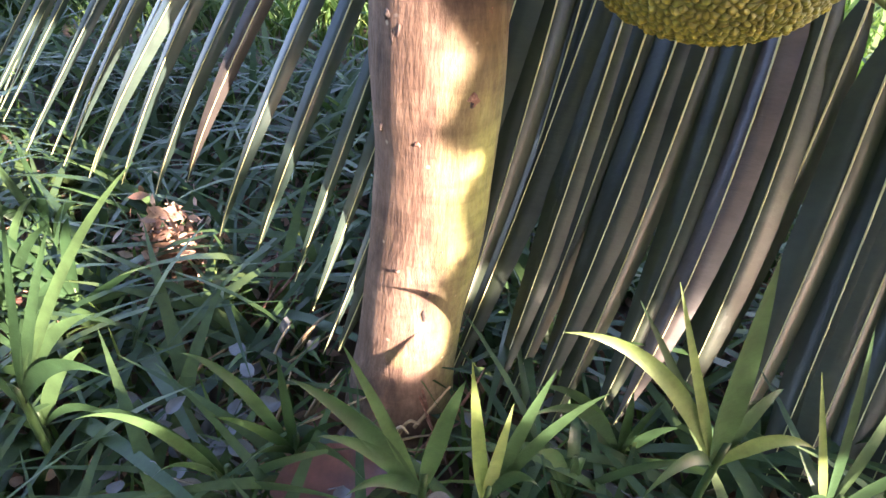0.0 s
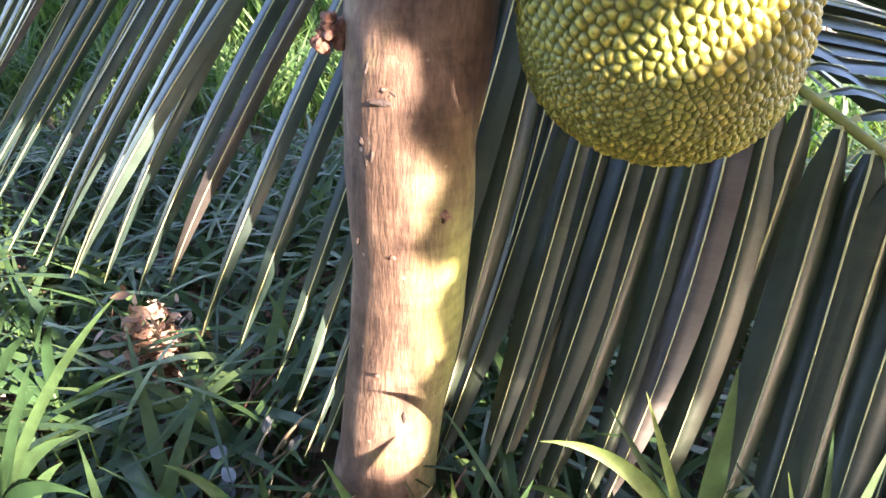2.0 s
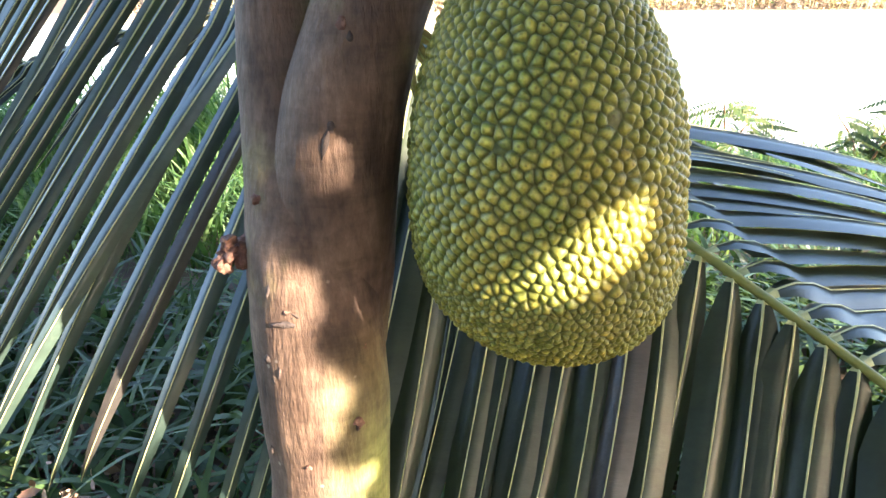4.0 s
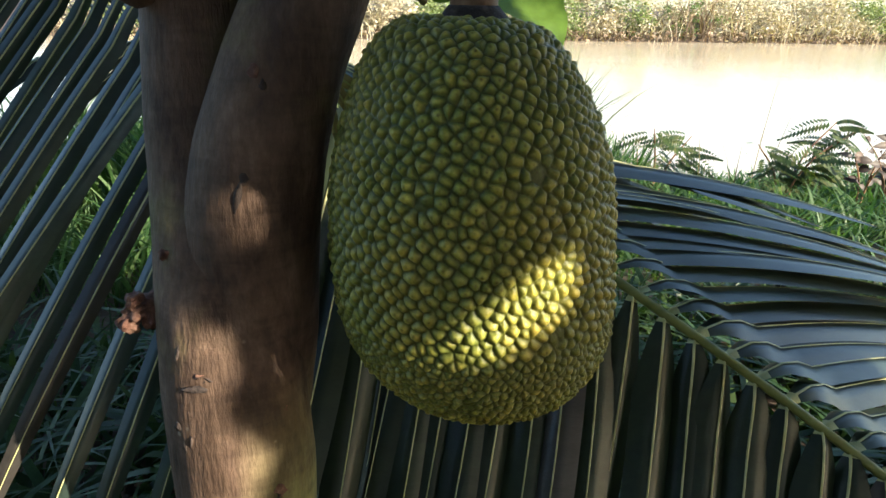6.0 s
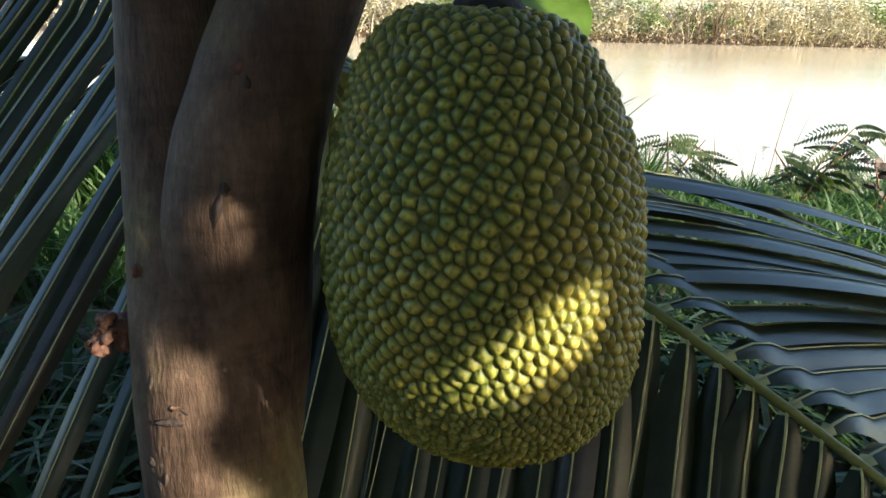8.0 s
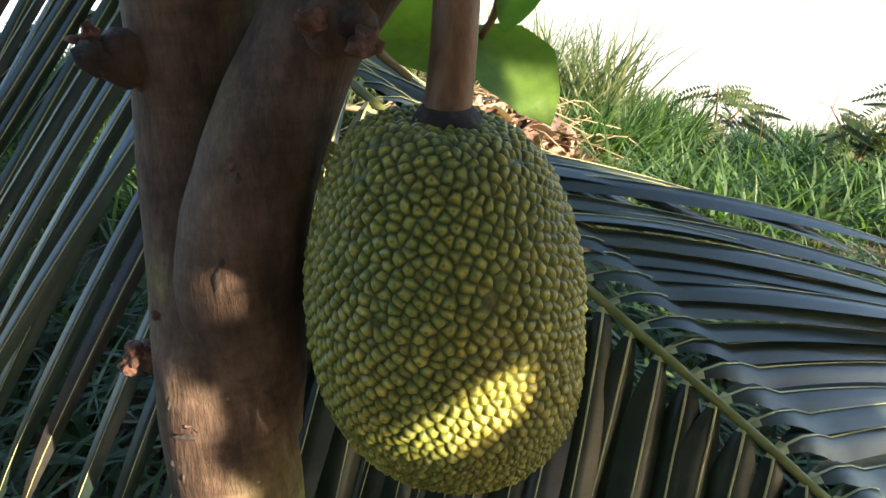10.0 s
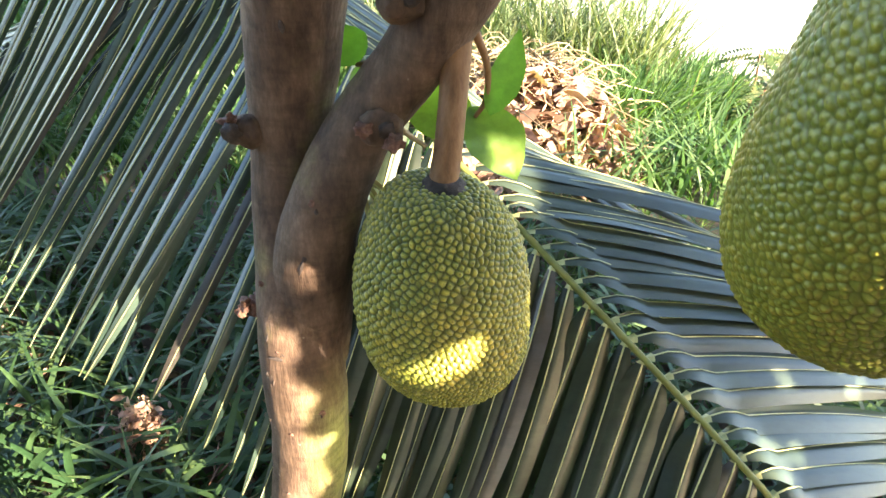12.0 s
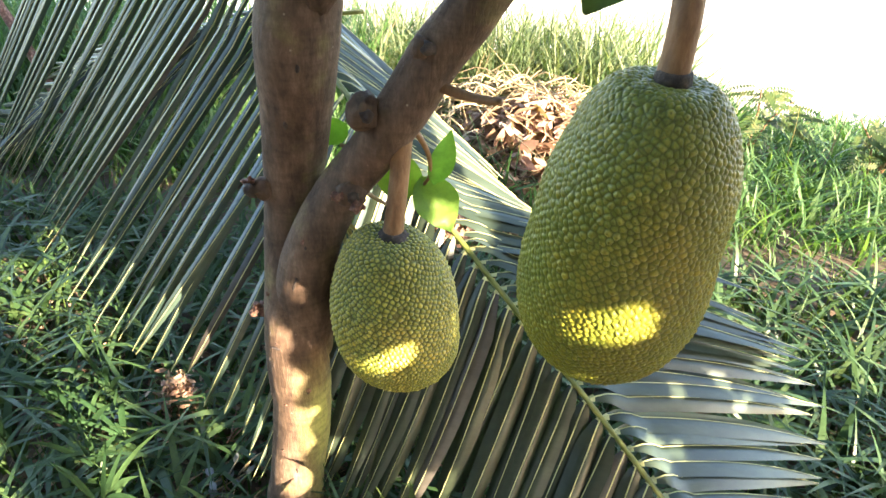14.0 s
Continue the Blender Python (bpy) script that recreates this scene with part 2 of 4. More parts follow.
def ground_z(x, y):
    z = GROUND + 0.035 * noise.noise(Vector((x * 1.3, y * 1.3, 0))) + 0.02 * noise.noise(Vector((x * 5, y * 5, 3)))
    slope = min(max((y - 2.0) / (NEAR_EDGE - 2.0), 0), 1)
    z += (WATER_Z + 0.05 - GROUND) * slope ** 1.5
    if y > NEAR_EDGE:
        z -= 0.5 * min((y - NEAR_EDGE) / 1.5, 1) * (1 if y < 20 else max(0, min(1, (FAR_EDGE + 0.5 - y) / 4)))
    if y > FAR_EDGE:
        z += 1.2 * min((y - FAR_EDGE) / 5.0, 1)
    return z


def build_ground():
    def axis(*spans):
        out = []
        for a, b, s in spans:
            out += list(np.arange(a, b, s))
        return out
    xs = axis((-800, -100, 100), (-100, -20, 10), (-20, -4, 1.0), (-4, 6, 0.1), (6, 30, 1.0), (30, 100, 10), (100, 801, 100))
    ys = axis((-400, -40, 60), (-40, -4, 3), (-4, -1, 0.4), (-1, 6, 0.1), (6, 30, 2), (30, 40, 0.6), (40, 100, 10), (100, 1600, 150))
    verts = [(x, y, ground_z(x, y)) for y in ys for x in xs]
    w = len(xs)
    faces = [(j * w + i, j * w + i + 1, (j + 1) * w + i + 1, (j + 1) * w + i) for j in range(len(ys) - 1) for i in range(w - 1)]
    tagged(new("ground", mesh_of("ground", verts, faces, SOIL)), "dark brown soil sloping down to a river", "ground", kind="structure")
    v = [(x, y, WATER_Z) for y in (NEAR_EDGE - 1.2, FAR_EDGE + 1.5) for x in (-400, 400)]
    tagged(new("water", mesh_of("water", v, [(0, 1, 3, 2)], WATER)), "calm muddy yellow-brown river", "water", kind="structure")


build_ground()

# ---- the jackfruit tree ----
TRUNK = [(-0.041, 0.608, -0.300, 0.097), (-0.037, 0.616, -0.150, 0.082), (-0.021, 0.638, 0.020, 0.068), (0.003, 0.660, 0.240, 0.070), (0.004, 0.664, 0.420, 0.070),
         (0.002, 0.684, 0.550, 0.066), (-0.008, 0.716, 0.680, 0.052), (0.000, 0.742, 0.820, 0.056), (0.021, 0.745, 0.980, 0.066), (0.036, 0.736, 1.130, 0.073), (0.064, 0.774, 1.400, 0.064), (0.075, 0.822, 1.800, 0.053), (0.057, 0.874, 2.400, 0.040)]
LIMB = [(0.024, 0.690, 0.420, 0.052), (0.024, 0.686, 0.550, 0.064), (0.040, 0.676, 0.666, 0.060), (0.066, 0.680, 0.754, 0.053), (0.110, 0.692, 0.848, 0.046), (0.172, 0.690, 0.938, 0.044), (0.224, 0.680, 1.022, 0.047),
        (0.284, 0.682, 1.130, 0.045), (0.358, 0.676, 1.249, 0.044), (0.425, 0.648, 1.400, 0.043), (0.497, 0.599, 1.620, 0.039), (0.558, 0.519, 1.900, 0.034)]
RIDGE = [(-0.026, 0.700, 0.66, 0.010), (-0.048, 0.695, 0.57, 0.018), (-0.050, 0.680, 0.45, 0.022), (-0.046, 0.672, 0.33, 0.021), (-0.042, 0.665, 0.20, 0.014), (-0.040, 0.65, 0.08, 0.006)]


def build_tree():
    t = tagged(empty("jackfruit_tree", (-0.036, 0.605, GROUND)), "smooth brown jackfruit trunk forking low, with stubs and scars", "tree")
    part("trunk", mesh_of("trunk", *tube(spline(TRUNK, 110), 40, 0.05, 1, 0.012), BARK), t)
    part("limb", mesh_of("limb", *tube(spline(LIMB, 90), 32, 0.06, 5, 0.015), BARK), t, "brown limb leaning out from the fork")
    part("trunk_ridge", mesh_of("trunk_ridge", *tube(spline(RIDGE, 40), 16, 0.12, 9, 0.02), BARK), t, "narrow ridge of bark down the side")
    return t


TREE = build_tree()


# ---- jackfruits ----
def fruit_mesh(name, radius, up, down, lean, spacing, height, mat, profile, seed, dimple, nu, nv):
    """A knobbly fruit round its widest level: polygonal cells, each rising to a blunt point with a tiny pit."""
    rng = np.random.default_rng(seed)
    half = 0.5 * (up + down)
    count = int(4 * math.pi * radius * half * 1.02 / (spacing * spacing * 0.87))
    i = np.arange(count) + 0.5
    ph = np.arccos(1 - 2 * i / count)
    th = math.pi * (1 + 5 ** 0.5) * i
    def surf(ph, th):
        f = np.interp(ph / math.pi, [p[0] for p in profile], [p[1] for p in profile])
        s = np.sin(ph) ** 0.86 * f * radius
        z = np.where(np.cos(ph) > 0, up, down) * np.cos(ph)
        return np.stack([s * np.cos(th) + lean[0] * z, s * np.sin(th) + lean[1] * z, z - dimple * np.exp(-(ph / 0.26) ** 2)], -1)
    seeds = surf(ph, th) + rng.normal(0, spacing * 0.19, (count, 3))
    # the side towards the path has the finest rows
    u = np.linspace(0, 2 * math.pi, nu, endpoint=False)
    u = u - 0.62 * np.sin(u + math.pi / 2)
    v = np.linspace(0.02, math.pi - 0.02, nv)
    U, V = np.meshgrid(u, v)
    P = surf(V.ravel(), U.ravel())
    e = 1e-3
    du = surf(V.ravel(), U.ravel() + e) - P
    dv = surf(V.ravel() + e, U.ravel()) - P
    N = np.cross(dv, du)
    N /= np.linalg.norm(N, axis=1)[:, None] + 1e-12
    if (N * P).sum() < 0:
        N = -N
    F1, F2, who = np.empty(len(P)), np.empty(len(P)), np.empty(len(P), int)
    for a in range(0, len(P), 2000):
        z0, z1 = P[a:a + 2000, 2].min() - 3 * spacing, P[a:a + 2000, 2].max() + 3 * spacing
        near = np.nonzero((seeds[:, 2] > z0) & (seeds[:, 2] < z1))[0]
        d = ((P[a:a + 2000, None] - seeds[near][None]) ** 2).sum(2)
        k = np.argpartition(d, 1, axis=1)[:, :2]
        dd = np.sqrt(np.take_along_axis(d, k, 1))
        o = np.argsort(dd, 1)
        dd = np.take_along_axis(dd, o, 1)
        k = np.take_along_axis(k, o, 1)
        F1[a:a + 2000], F2[a:a + 2000], who[a:a + 2000] = dd[:, 0], dd[:, 1], near[k[:, 0]]
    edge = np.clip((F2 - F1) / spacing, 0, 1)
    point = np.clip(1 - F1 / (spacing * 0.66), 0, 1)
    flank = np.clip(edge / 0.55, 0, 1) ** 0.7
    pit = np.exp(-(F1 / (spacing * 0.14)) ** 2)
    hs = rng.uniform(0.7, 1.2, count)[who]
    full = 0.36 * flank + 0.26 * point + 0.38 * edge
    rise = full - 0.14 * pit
    lump = np.array([noise.noise(Vector(p * 9)) for p in P]) * radius * 0.03
    P = P + N * (height * hs * rise + lump)[:, None]
    idx = np.arange(nu * nv).reshape(nv, nu)
    a, b = idx[:-1], np.roll(idx[:-1], -1, 1)
    c, d = np.roll(idx[1:], -1, 1), idx[1:]
    faces = np.stack([a, d, c, b], -1).reshape(-1, 4).tolist()
    faces += [tuple(idx[0].tolist()), tuple(idx[-1][::-1].tolist())]
    me = mesh_of(name, P.tolist(), faces, mat)
    for key, value in (("tip", full), ("pit", pit), ("cell", rng.random(count)[who])):
        me.attributes.new(key, "FLOAT", "POINT").data.foreach_set("value", value.astype(np.float32))
    return me


def build_fruit(label, at, radius, up, down, lean, spacing, height, mat, profile, stalk, seed, flare=1.9, dimple=0.012, nu=700, nv=540):
    f = tagged(empty("jackfruit", Vector(at) - Vector((0, 0, down))), label, "fruit", group="jackfruits on the tree")
    body = part("rind", fruit_mesh("rind", radius, up, down, lean, spacing, height, mat, profile, seed, dimple, nu, nv), f)
    body.location = at
    stem = part("stalk", mesh_of("stalk", *tube(spline(stalk, 24), 18, 0.06, seed), STALK), f, "reddish brown woody stalk")
    x, y, z, r = stalk[0]
    cup = [(x, y, z - 0.012, r * flare * 1.05), (x, y, z + 0.002, r * flare), (x, y, z + 0.010, r * (0.4 * flare + 0.7)), (x, y, z + 0.018, r * 1.05)]
    part("collar", mesh_of("collar", *tube(spline(cup, 8), 28, 0.30, seed), COLLAR), stem, "dark woody collar round the stalk")
    return f


F1C, F2C = (0.236, 0.639, 0.553), (0.547, 0.301, 1.032)
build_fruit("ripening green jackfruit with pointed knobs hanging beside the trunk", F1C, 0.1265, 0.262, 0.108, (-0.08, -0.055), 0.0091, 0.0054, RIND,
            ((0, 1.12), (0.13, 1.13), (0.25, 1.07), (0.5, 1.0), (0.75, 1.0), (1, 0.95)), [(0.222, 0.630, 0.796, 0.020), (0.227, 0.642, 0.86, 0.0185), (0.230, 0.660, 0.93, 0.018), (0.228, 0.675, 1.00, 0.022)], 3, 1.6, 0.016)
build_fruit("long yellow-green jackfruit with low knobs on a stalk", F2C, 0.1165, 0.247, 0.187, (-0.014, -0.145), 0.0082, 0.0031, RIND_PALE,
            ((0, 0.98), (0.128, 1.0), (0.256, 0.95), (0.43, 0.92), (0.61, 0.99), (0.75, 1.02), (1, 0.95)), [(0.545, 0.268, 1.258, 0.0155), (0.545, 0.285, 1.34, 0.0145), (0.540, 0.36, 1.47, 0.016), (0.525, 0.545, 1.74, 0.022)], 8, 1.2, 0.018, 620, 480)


# ---- the palm frond ----
def rachis_at(s):
    q = s - 0.6
    return Vector((s, 0.772 - 0.817 * q + 0.094 * q * q, 0.389 - 0.637 * q - 0.262 * q * q * (1 if q > 0 else 0.1)))


def leaflet(root, tip, width, sag, mat, roll, seed, bow=0.0, fold=0.30, face=(0, -0.75, 0.66)):
    """A long folded blade from root to tip: verts, faces and the midrib's own strip."""
    rng = random.Random(seed)
    root, tip = Vector(root), Vector(tip)
    d = tip - root
    n = 18
    verts, faces, rib, ribf = [], [], [], []
    side0 = d.normalized().cross(Vector(face)).normalized()
    twist = rng.uniform(-0.3, 0.3)
    for i in range(n + 1):
        u = (i / n) ** 1.25
        c = root + d * u + Vector((0, bow * 4 * u * (1 - u), sag * 4 * u * (1 - u) + 0.016 * math.sin(math.pi * min(u / 0.15, 1))))
        w = width * (0.16 + 0.84 * min(u / 0.14, 1)) * (1 - max(0, (u - 0.45) / 0.55) ** 1.7 * 0.94)
        turn = Matrix.Rotation(roll + twist * u, 3, d.normalized())
        side = turn @ side0
        nor = side.cross(d.normalized()).normalized()
        keel = fold * w
        verts += [c - side * w * 0.5 - nor * keel, c - side * w * 0.25 - nor * keel * 0.45, c, c + side * w * 0.25 - nor * keel * 0.45, c + side * w * 0.5 - nor * keel]
        q = max(0.0007, 0.0019 * (1 - u))
        rib += [c - side * q + nor * 0.0006, c + nor * 0.0018, c + side * q + nor * 0.0006]
    for i in range(n):
        for k in range(4):
            a = i * 5 + k
            faces.append((a, a + 1, a + 6, a + 5))
        for k in range(2):
            a = i * 3 + k
            ribf.append((a, a + 1, a + 4, a + 3))
    me = mesh_of("leaflet", verts + rib, faces + [tuple(j + len(verts) for j in f) for f in ribf], mat)
    me.materials.append(MIDRIB)
    for p in me.polygons[len(faces):]:
        p.material_index = 1
    for p in me.polygons[:4]:
        p.material_index = 1
    return me


LEFT_TIPS = [(-1.30, -2.40, 2.45, -0.15), (-0.60, -1.58, 1.85, -0.10), (-0.37, -1.02, 1.26, 0.0), (-0.20, -0.74, 0.99, 0.02), (-0.08, -0.52, 0.90, 0.06), (0.0, -0.31, 0.78, 0.06), (0.08, -0.19, 0.655, 0.03),
             (0.15, -0.115, 0.60, 0.0), (0.23, 0.05, 0.62, -0.04), (0.35, 0.13, 0.56, -0.06), (0.46, 0.28, 0.58, -0.11), (0.52, 0.36, 0.56, -0.12), (0.64, 0.49, 0.46, -0.13), (0.8, 0.66, 0.34, -0.13), (1.02, 0.88, 0.16, -0.12)]
RIGHT_WAYS = [(-1.3, 0.45, 0.10, -0.75, 0.85), (-0.3, 0.82, -0.10, -0.55, 0.85), (-0.1, 0.84, -0.05, -0.54, 0.85), (0.1, 0.85, -0.03, -0.43, 0.85), (0.2, 0.90, 0.0, -0.26, 0.85), (0.3, 0.94, 0.02, -0.20, 0.84), (0.45, 1.0, 0.06, -0.20, 0.84), (0.55, 1.0, 0.22, -0.24, 0.80), (0.65, 1.0, 0.30, -0.26, 0.74), (0.8, 1.0, 0.33, -0.36, 0.62), (1.02, 1.0, 0.33, -0.40, 0.42)]


def build_frond():
    f = tagged(empty("palm_frond", rachis_at(1.0)), "large green coconut frond leaning down behind the trunk", "palm frond")
    path = [(*rachis_at(s), 0.0105 - 0.0045 * (s + 1.4) / 2.4) for s in np.linspace(-1.4, 1.05, 40)]
    part("rachis", mesh_of("rachis", *tube(path, 12, 0.05, 2), RACHIS), f, "yellow-green ribbed midrib")
    rng = random.Random(4)
    lt, rt = np.array(LEFT_TIPS), np.array(RIGHT_WAYS)
    s = -1.25
    k = 0
    while s < 1.02:
        tip = Vector([np.interp(s, lt[:, 0], lt[:, c]) for c in (1, 2, 3)]) + Vector((rng.gauss(0, 0.018), rng.gauss(0, 0.018), rng.gauss(0, 0.02)))
        wide = rng.uniform(0.023, 0.032) if s < 0.12 else rng.uniform(0.054, 0.064)
        if s > 0.12 or rng.random() > 0.05:
            part("leaflet", leaflet(rachis_at(s), tip, wide, -0.01, PALM_DRY if rng.random() < 0.08 else PALM_LIT if s < 0.12 else PALM, rng.gauss(0.3, 0.22), k, np.interp(s, [-0.6, -0.25, -0.1, 0.04, 0.09, 0.14, 0.3, 0.45, 0.6], [0, -0.06, -0.2, -0.24, -0.18, -0.08, -0.02, -0.05, 0]), 0.36 if s < 0.12 else 0.28, (0.5, -0.75, 0.40) if s < 0.12 else (0, -0.95, 0.30)), f)
        r = rachis_at(s)
        way = [np.interp(s, rt[:, 0], rt[:, c]) for c in (1, 2, 3, 4)]
        d = Vector((way[0], way[1] + rng.gauss(0, 0.025), way[2] + rng.gauss(0, 0.02))).normalized()
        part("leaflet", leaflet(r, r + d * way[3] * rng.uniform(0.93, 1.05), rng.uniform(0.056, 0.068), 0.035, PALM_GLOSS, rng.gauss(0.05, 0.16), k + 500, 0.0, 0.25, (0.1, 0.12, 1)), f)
        s += (0.0295 if s < 0.12 else 0.0305) * rng.uniform(0.85, 1.15)
        k += 1
    # one leaflet is snapped, its end hanging down
    snap = Vector((0.868, 1.0, 0.452))
    part("leaflet", leaflet(rachis_at(0.34), snap, 0.040, 0.03, PALM_GLOSS, 0.0, 971, 0.0, 0.12, (0.1, 0.12, 1)), f, "snapped leaflet")
    part("leaflet", leaflet(snap + Vector((-0.012, 0, 0.004)), snap + Vector((0.006, -0.004, -0.105)), 0.030, 0.0, PALM, 0.3, 972, 0.0, 0.2, (0, -1, 0.1)), f, "hanging end of the snapped leaflet")
    return f


build_frond()


def build_dry_scrap():
    """Withered leaflet ends caught behind the limb."""
    root = Vector((0.092, 0.726, 0.757))
    f = tagged(empty("dry_leaf_scrap", root), "withered straw-coloured leaflet ends caught behind the limb", "dry leaves")
    for i, (x, y, z) in enumerate([(0.094, 0.716, 0.682), (0.114, 0.716, 0.678), (0.134, 0.720, 0.700), (0.142, 0.722, 0.728)]):
        part("leaflet", leaflet(root + Vector((0.004 * i, 0, -0.002 * i)), (x, y, z), 0.013, 0.004, STRAW, 0.2, 980 + i, 0.0, 0.25, (0, -1, 0.2)), f)


build_dry_scrap()


# ---- grass ----
def blades(name, spots, mat, label, height, width, lean, seed, segs=4):
    """Grass as one mass: bent tapering blades at the given spots."""
    rng = np.random.default_rng(seed)
    n = len(spots)
    spots = np.array(spots)
    h = rng.uniform(*height, n)
    w = rng.uniform(*width, n)
    az = rng.uniform(0, 2 * np.pi, n)
    ln = rng.uniform(*lean, n)
    d = np.stack([np.cos(az), np.sin(az), np.zeros(n)], 1)
    fa = az + rng.normal(0, 0.5, n)
    sd = np.stack([-np.sin(fa), np.cos(fa), np.zeros(n)], 1)
    rows = []
    for i in range(segs + 1):
        u = i / segs
        c = spots + d * (ln * h * u ** 1.8)[:, None]
        c[:, 2] += h * (u - 0.35 * ln * u ** 2.4)
        ww = w * (0.6 + 0.4 * min(1, u * 3)) * (1 - u ** 2.2)
        if i < segs:
            rows += [c - sd * ww[:, None] / 2, c + sd * ww[:, None] / 2]
        else:
            rows.append(c)
    V = np.stack(rows, 1).reshape(-1, 3)
    m = len(rows)
    base = (np.arange(n) * m)[:, None]
    quads = []
    for i in range(segs - 1):
        a = 2 * i
        quads.append(base + np.array([[a, a + 1, a + 3, a + 2]]))
    F = np.concatenate(quads).tolist()
    F += (base + np.array([[m - 3, m - 2, m - 1]])).tolist()
    return tagged(new(name, mesh_of(name, V.tolist(), F, mat)), label, "grass", kind="stuff")


def scatter(n, x0, x1, y0, y1, seed, keep=lambda x, y: True):
    rng = random.Random(seed)
    out = []
    while len(out) < n:
        x, y = rng.uniform(x0, x1), rng.uniform(y0, y1)
        if keep(x, y):
            out.append((x, y, ground_z(x, y) - 0.01))
    return out


def off_trunk(x, y):
    return math.hypot(x + 0.036, y - 0.605) > 0.11


blades("grass", scatter(11000, -3.0, 4.2, 0.15, 3.0, 1, off_trunk), GRASS, "lush green grass round the tree", (0.07, 0.22), (0.006, 0.012), (0.4, 1.4), 11)
blades("broad_grass", scatter(4300, -1.9, 2.6, 0.10, 1.9, 2, off_trunk), GRASS_BLUE, "broad-bladed bluish green grass", (0.14, 0.34), (0.014, 0.030), (0.6, 1.6), 12, 7)
blades("bank_grass", scatter(14000, 1.6, 10, 2.2, 5.3, 7), GRASS_FAR, "short bright grass along the river bank", (0.13, 0.34), (0.012, 0.024), (0.3, 1.1), 17, 5)
blades("bank_grass", scatter(11000, -5, 1.6, 2.2, 5.3, 3), GRASS_FAR, "tall bright grass along the river bank", (0.2, 0.5), (0.011, 0.022), (0.3, 1.2), 13, 5)
blades("tall_grass", scatter(7000, -6.5, -0.35, 3.0, 4.9, 5), GRASS_FAR, "tall dense green grass at the water's edge", (0.55, 1.0), (0.014, 0.026), (0.2, 0.8), 15, 6)
blades("tall_grass", scatter(3000, -0.6, 1.5, 3.5, 4.7, 6), REED_GREEN, "tall loose pale green grass at the water's edge", (0.55, 1.15), (0.012, 0.022), (0.2, 0.8), 16, 6)
blades("tall_grass", scatter(2600, 0.95, 1.95, 2.75, 4.3, 8, lambda x, y: y > 2.0 + 0.8 * x), GRASS_FAR, "tall loose green grass beside the leaf heap", (0.35, 0.62), (0.012, 0.024), (0.2, 1.0), 18, 6)
blades("bank_stems", scatter(170, -3, 8, 3.2, 5.2, 4), STRAW, "thin dry stems standing over the bank grass", (0.5, 1.0), (0.005, 0.009), (0.05, 0.5), 14, 4)


# ---- leafy things ----
def leaf_cloud(name, centres, sizes, mat, seed):
    """Many small pointed leaves, each of two folded halves, as one mesh."""
    rng = np.random.default_rng(seed)
    n = len(centres)
    c = np.array(centres)
    a = rng.normal(size=(n, 3))
    a[:, 2] *= 0.6
    a /= np.linalg.norm(a, axis=1)[:, None]
    b = np.cross(a, rng.normal(size=(n, 3)))
    b /= np.linalg.norm(b, axis=1)[:, None]
    nn = np.cross(a, b)
    s = np.array(sizes)[:, None]
    pts = [c - a * s, c - a * 0.2 * s + b * 0.42 * s + nn * 0.1 * s, c + a * s, c - a * 0.2 * s - b * 0.42 * s + nn * 0.1 * s, c + a * 0.45 * s + b * 0.32 * s + nn * 0.08 * s, c + a * 0.45 * s - b * 0.32 * s + nn * 0.08 * s]
    V = np.stack(pts, 1).reshape(-1, 3)
    base = (np.arange(n) * 6)[:, None]
    F = np.concatenate([base + np.array([[0, 1, 4, 2]]), base + np.array([[0, 2, 5, 3]])]).tolist()
    return mesh_of(name, V.tolist(), F, mat)


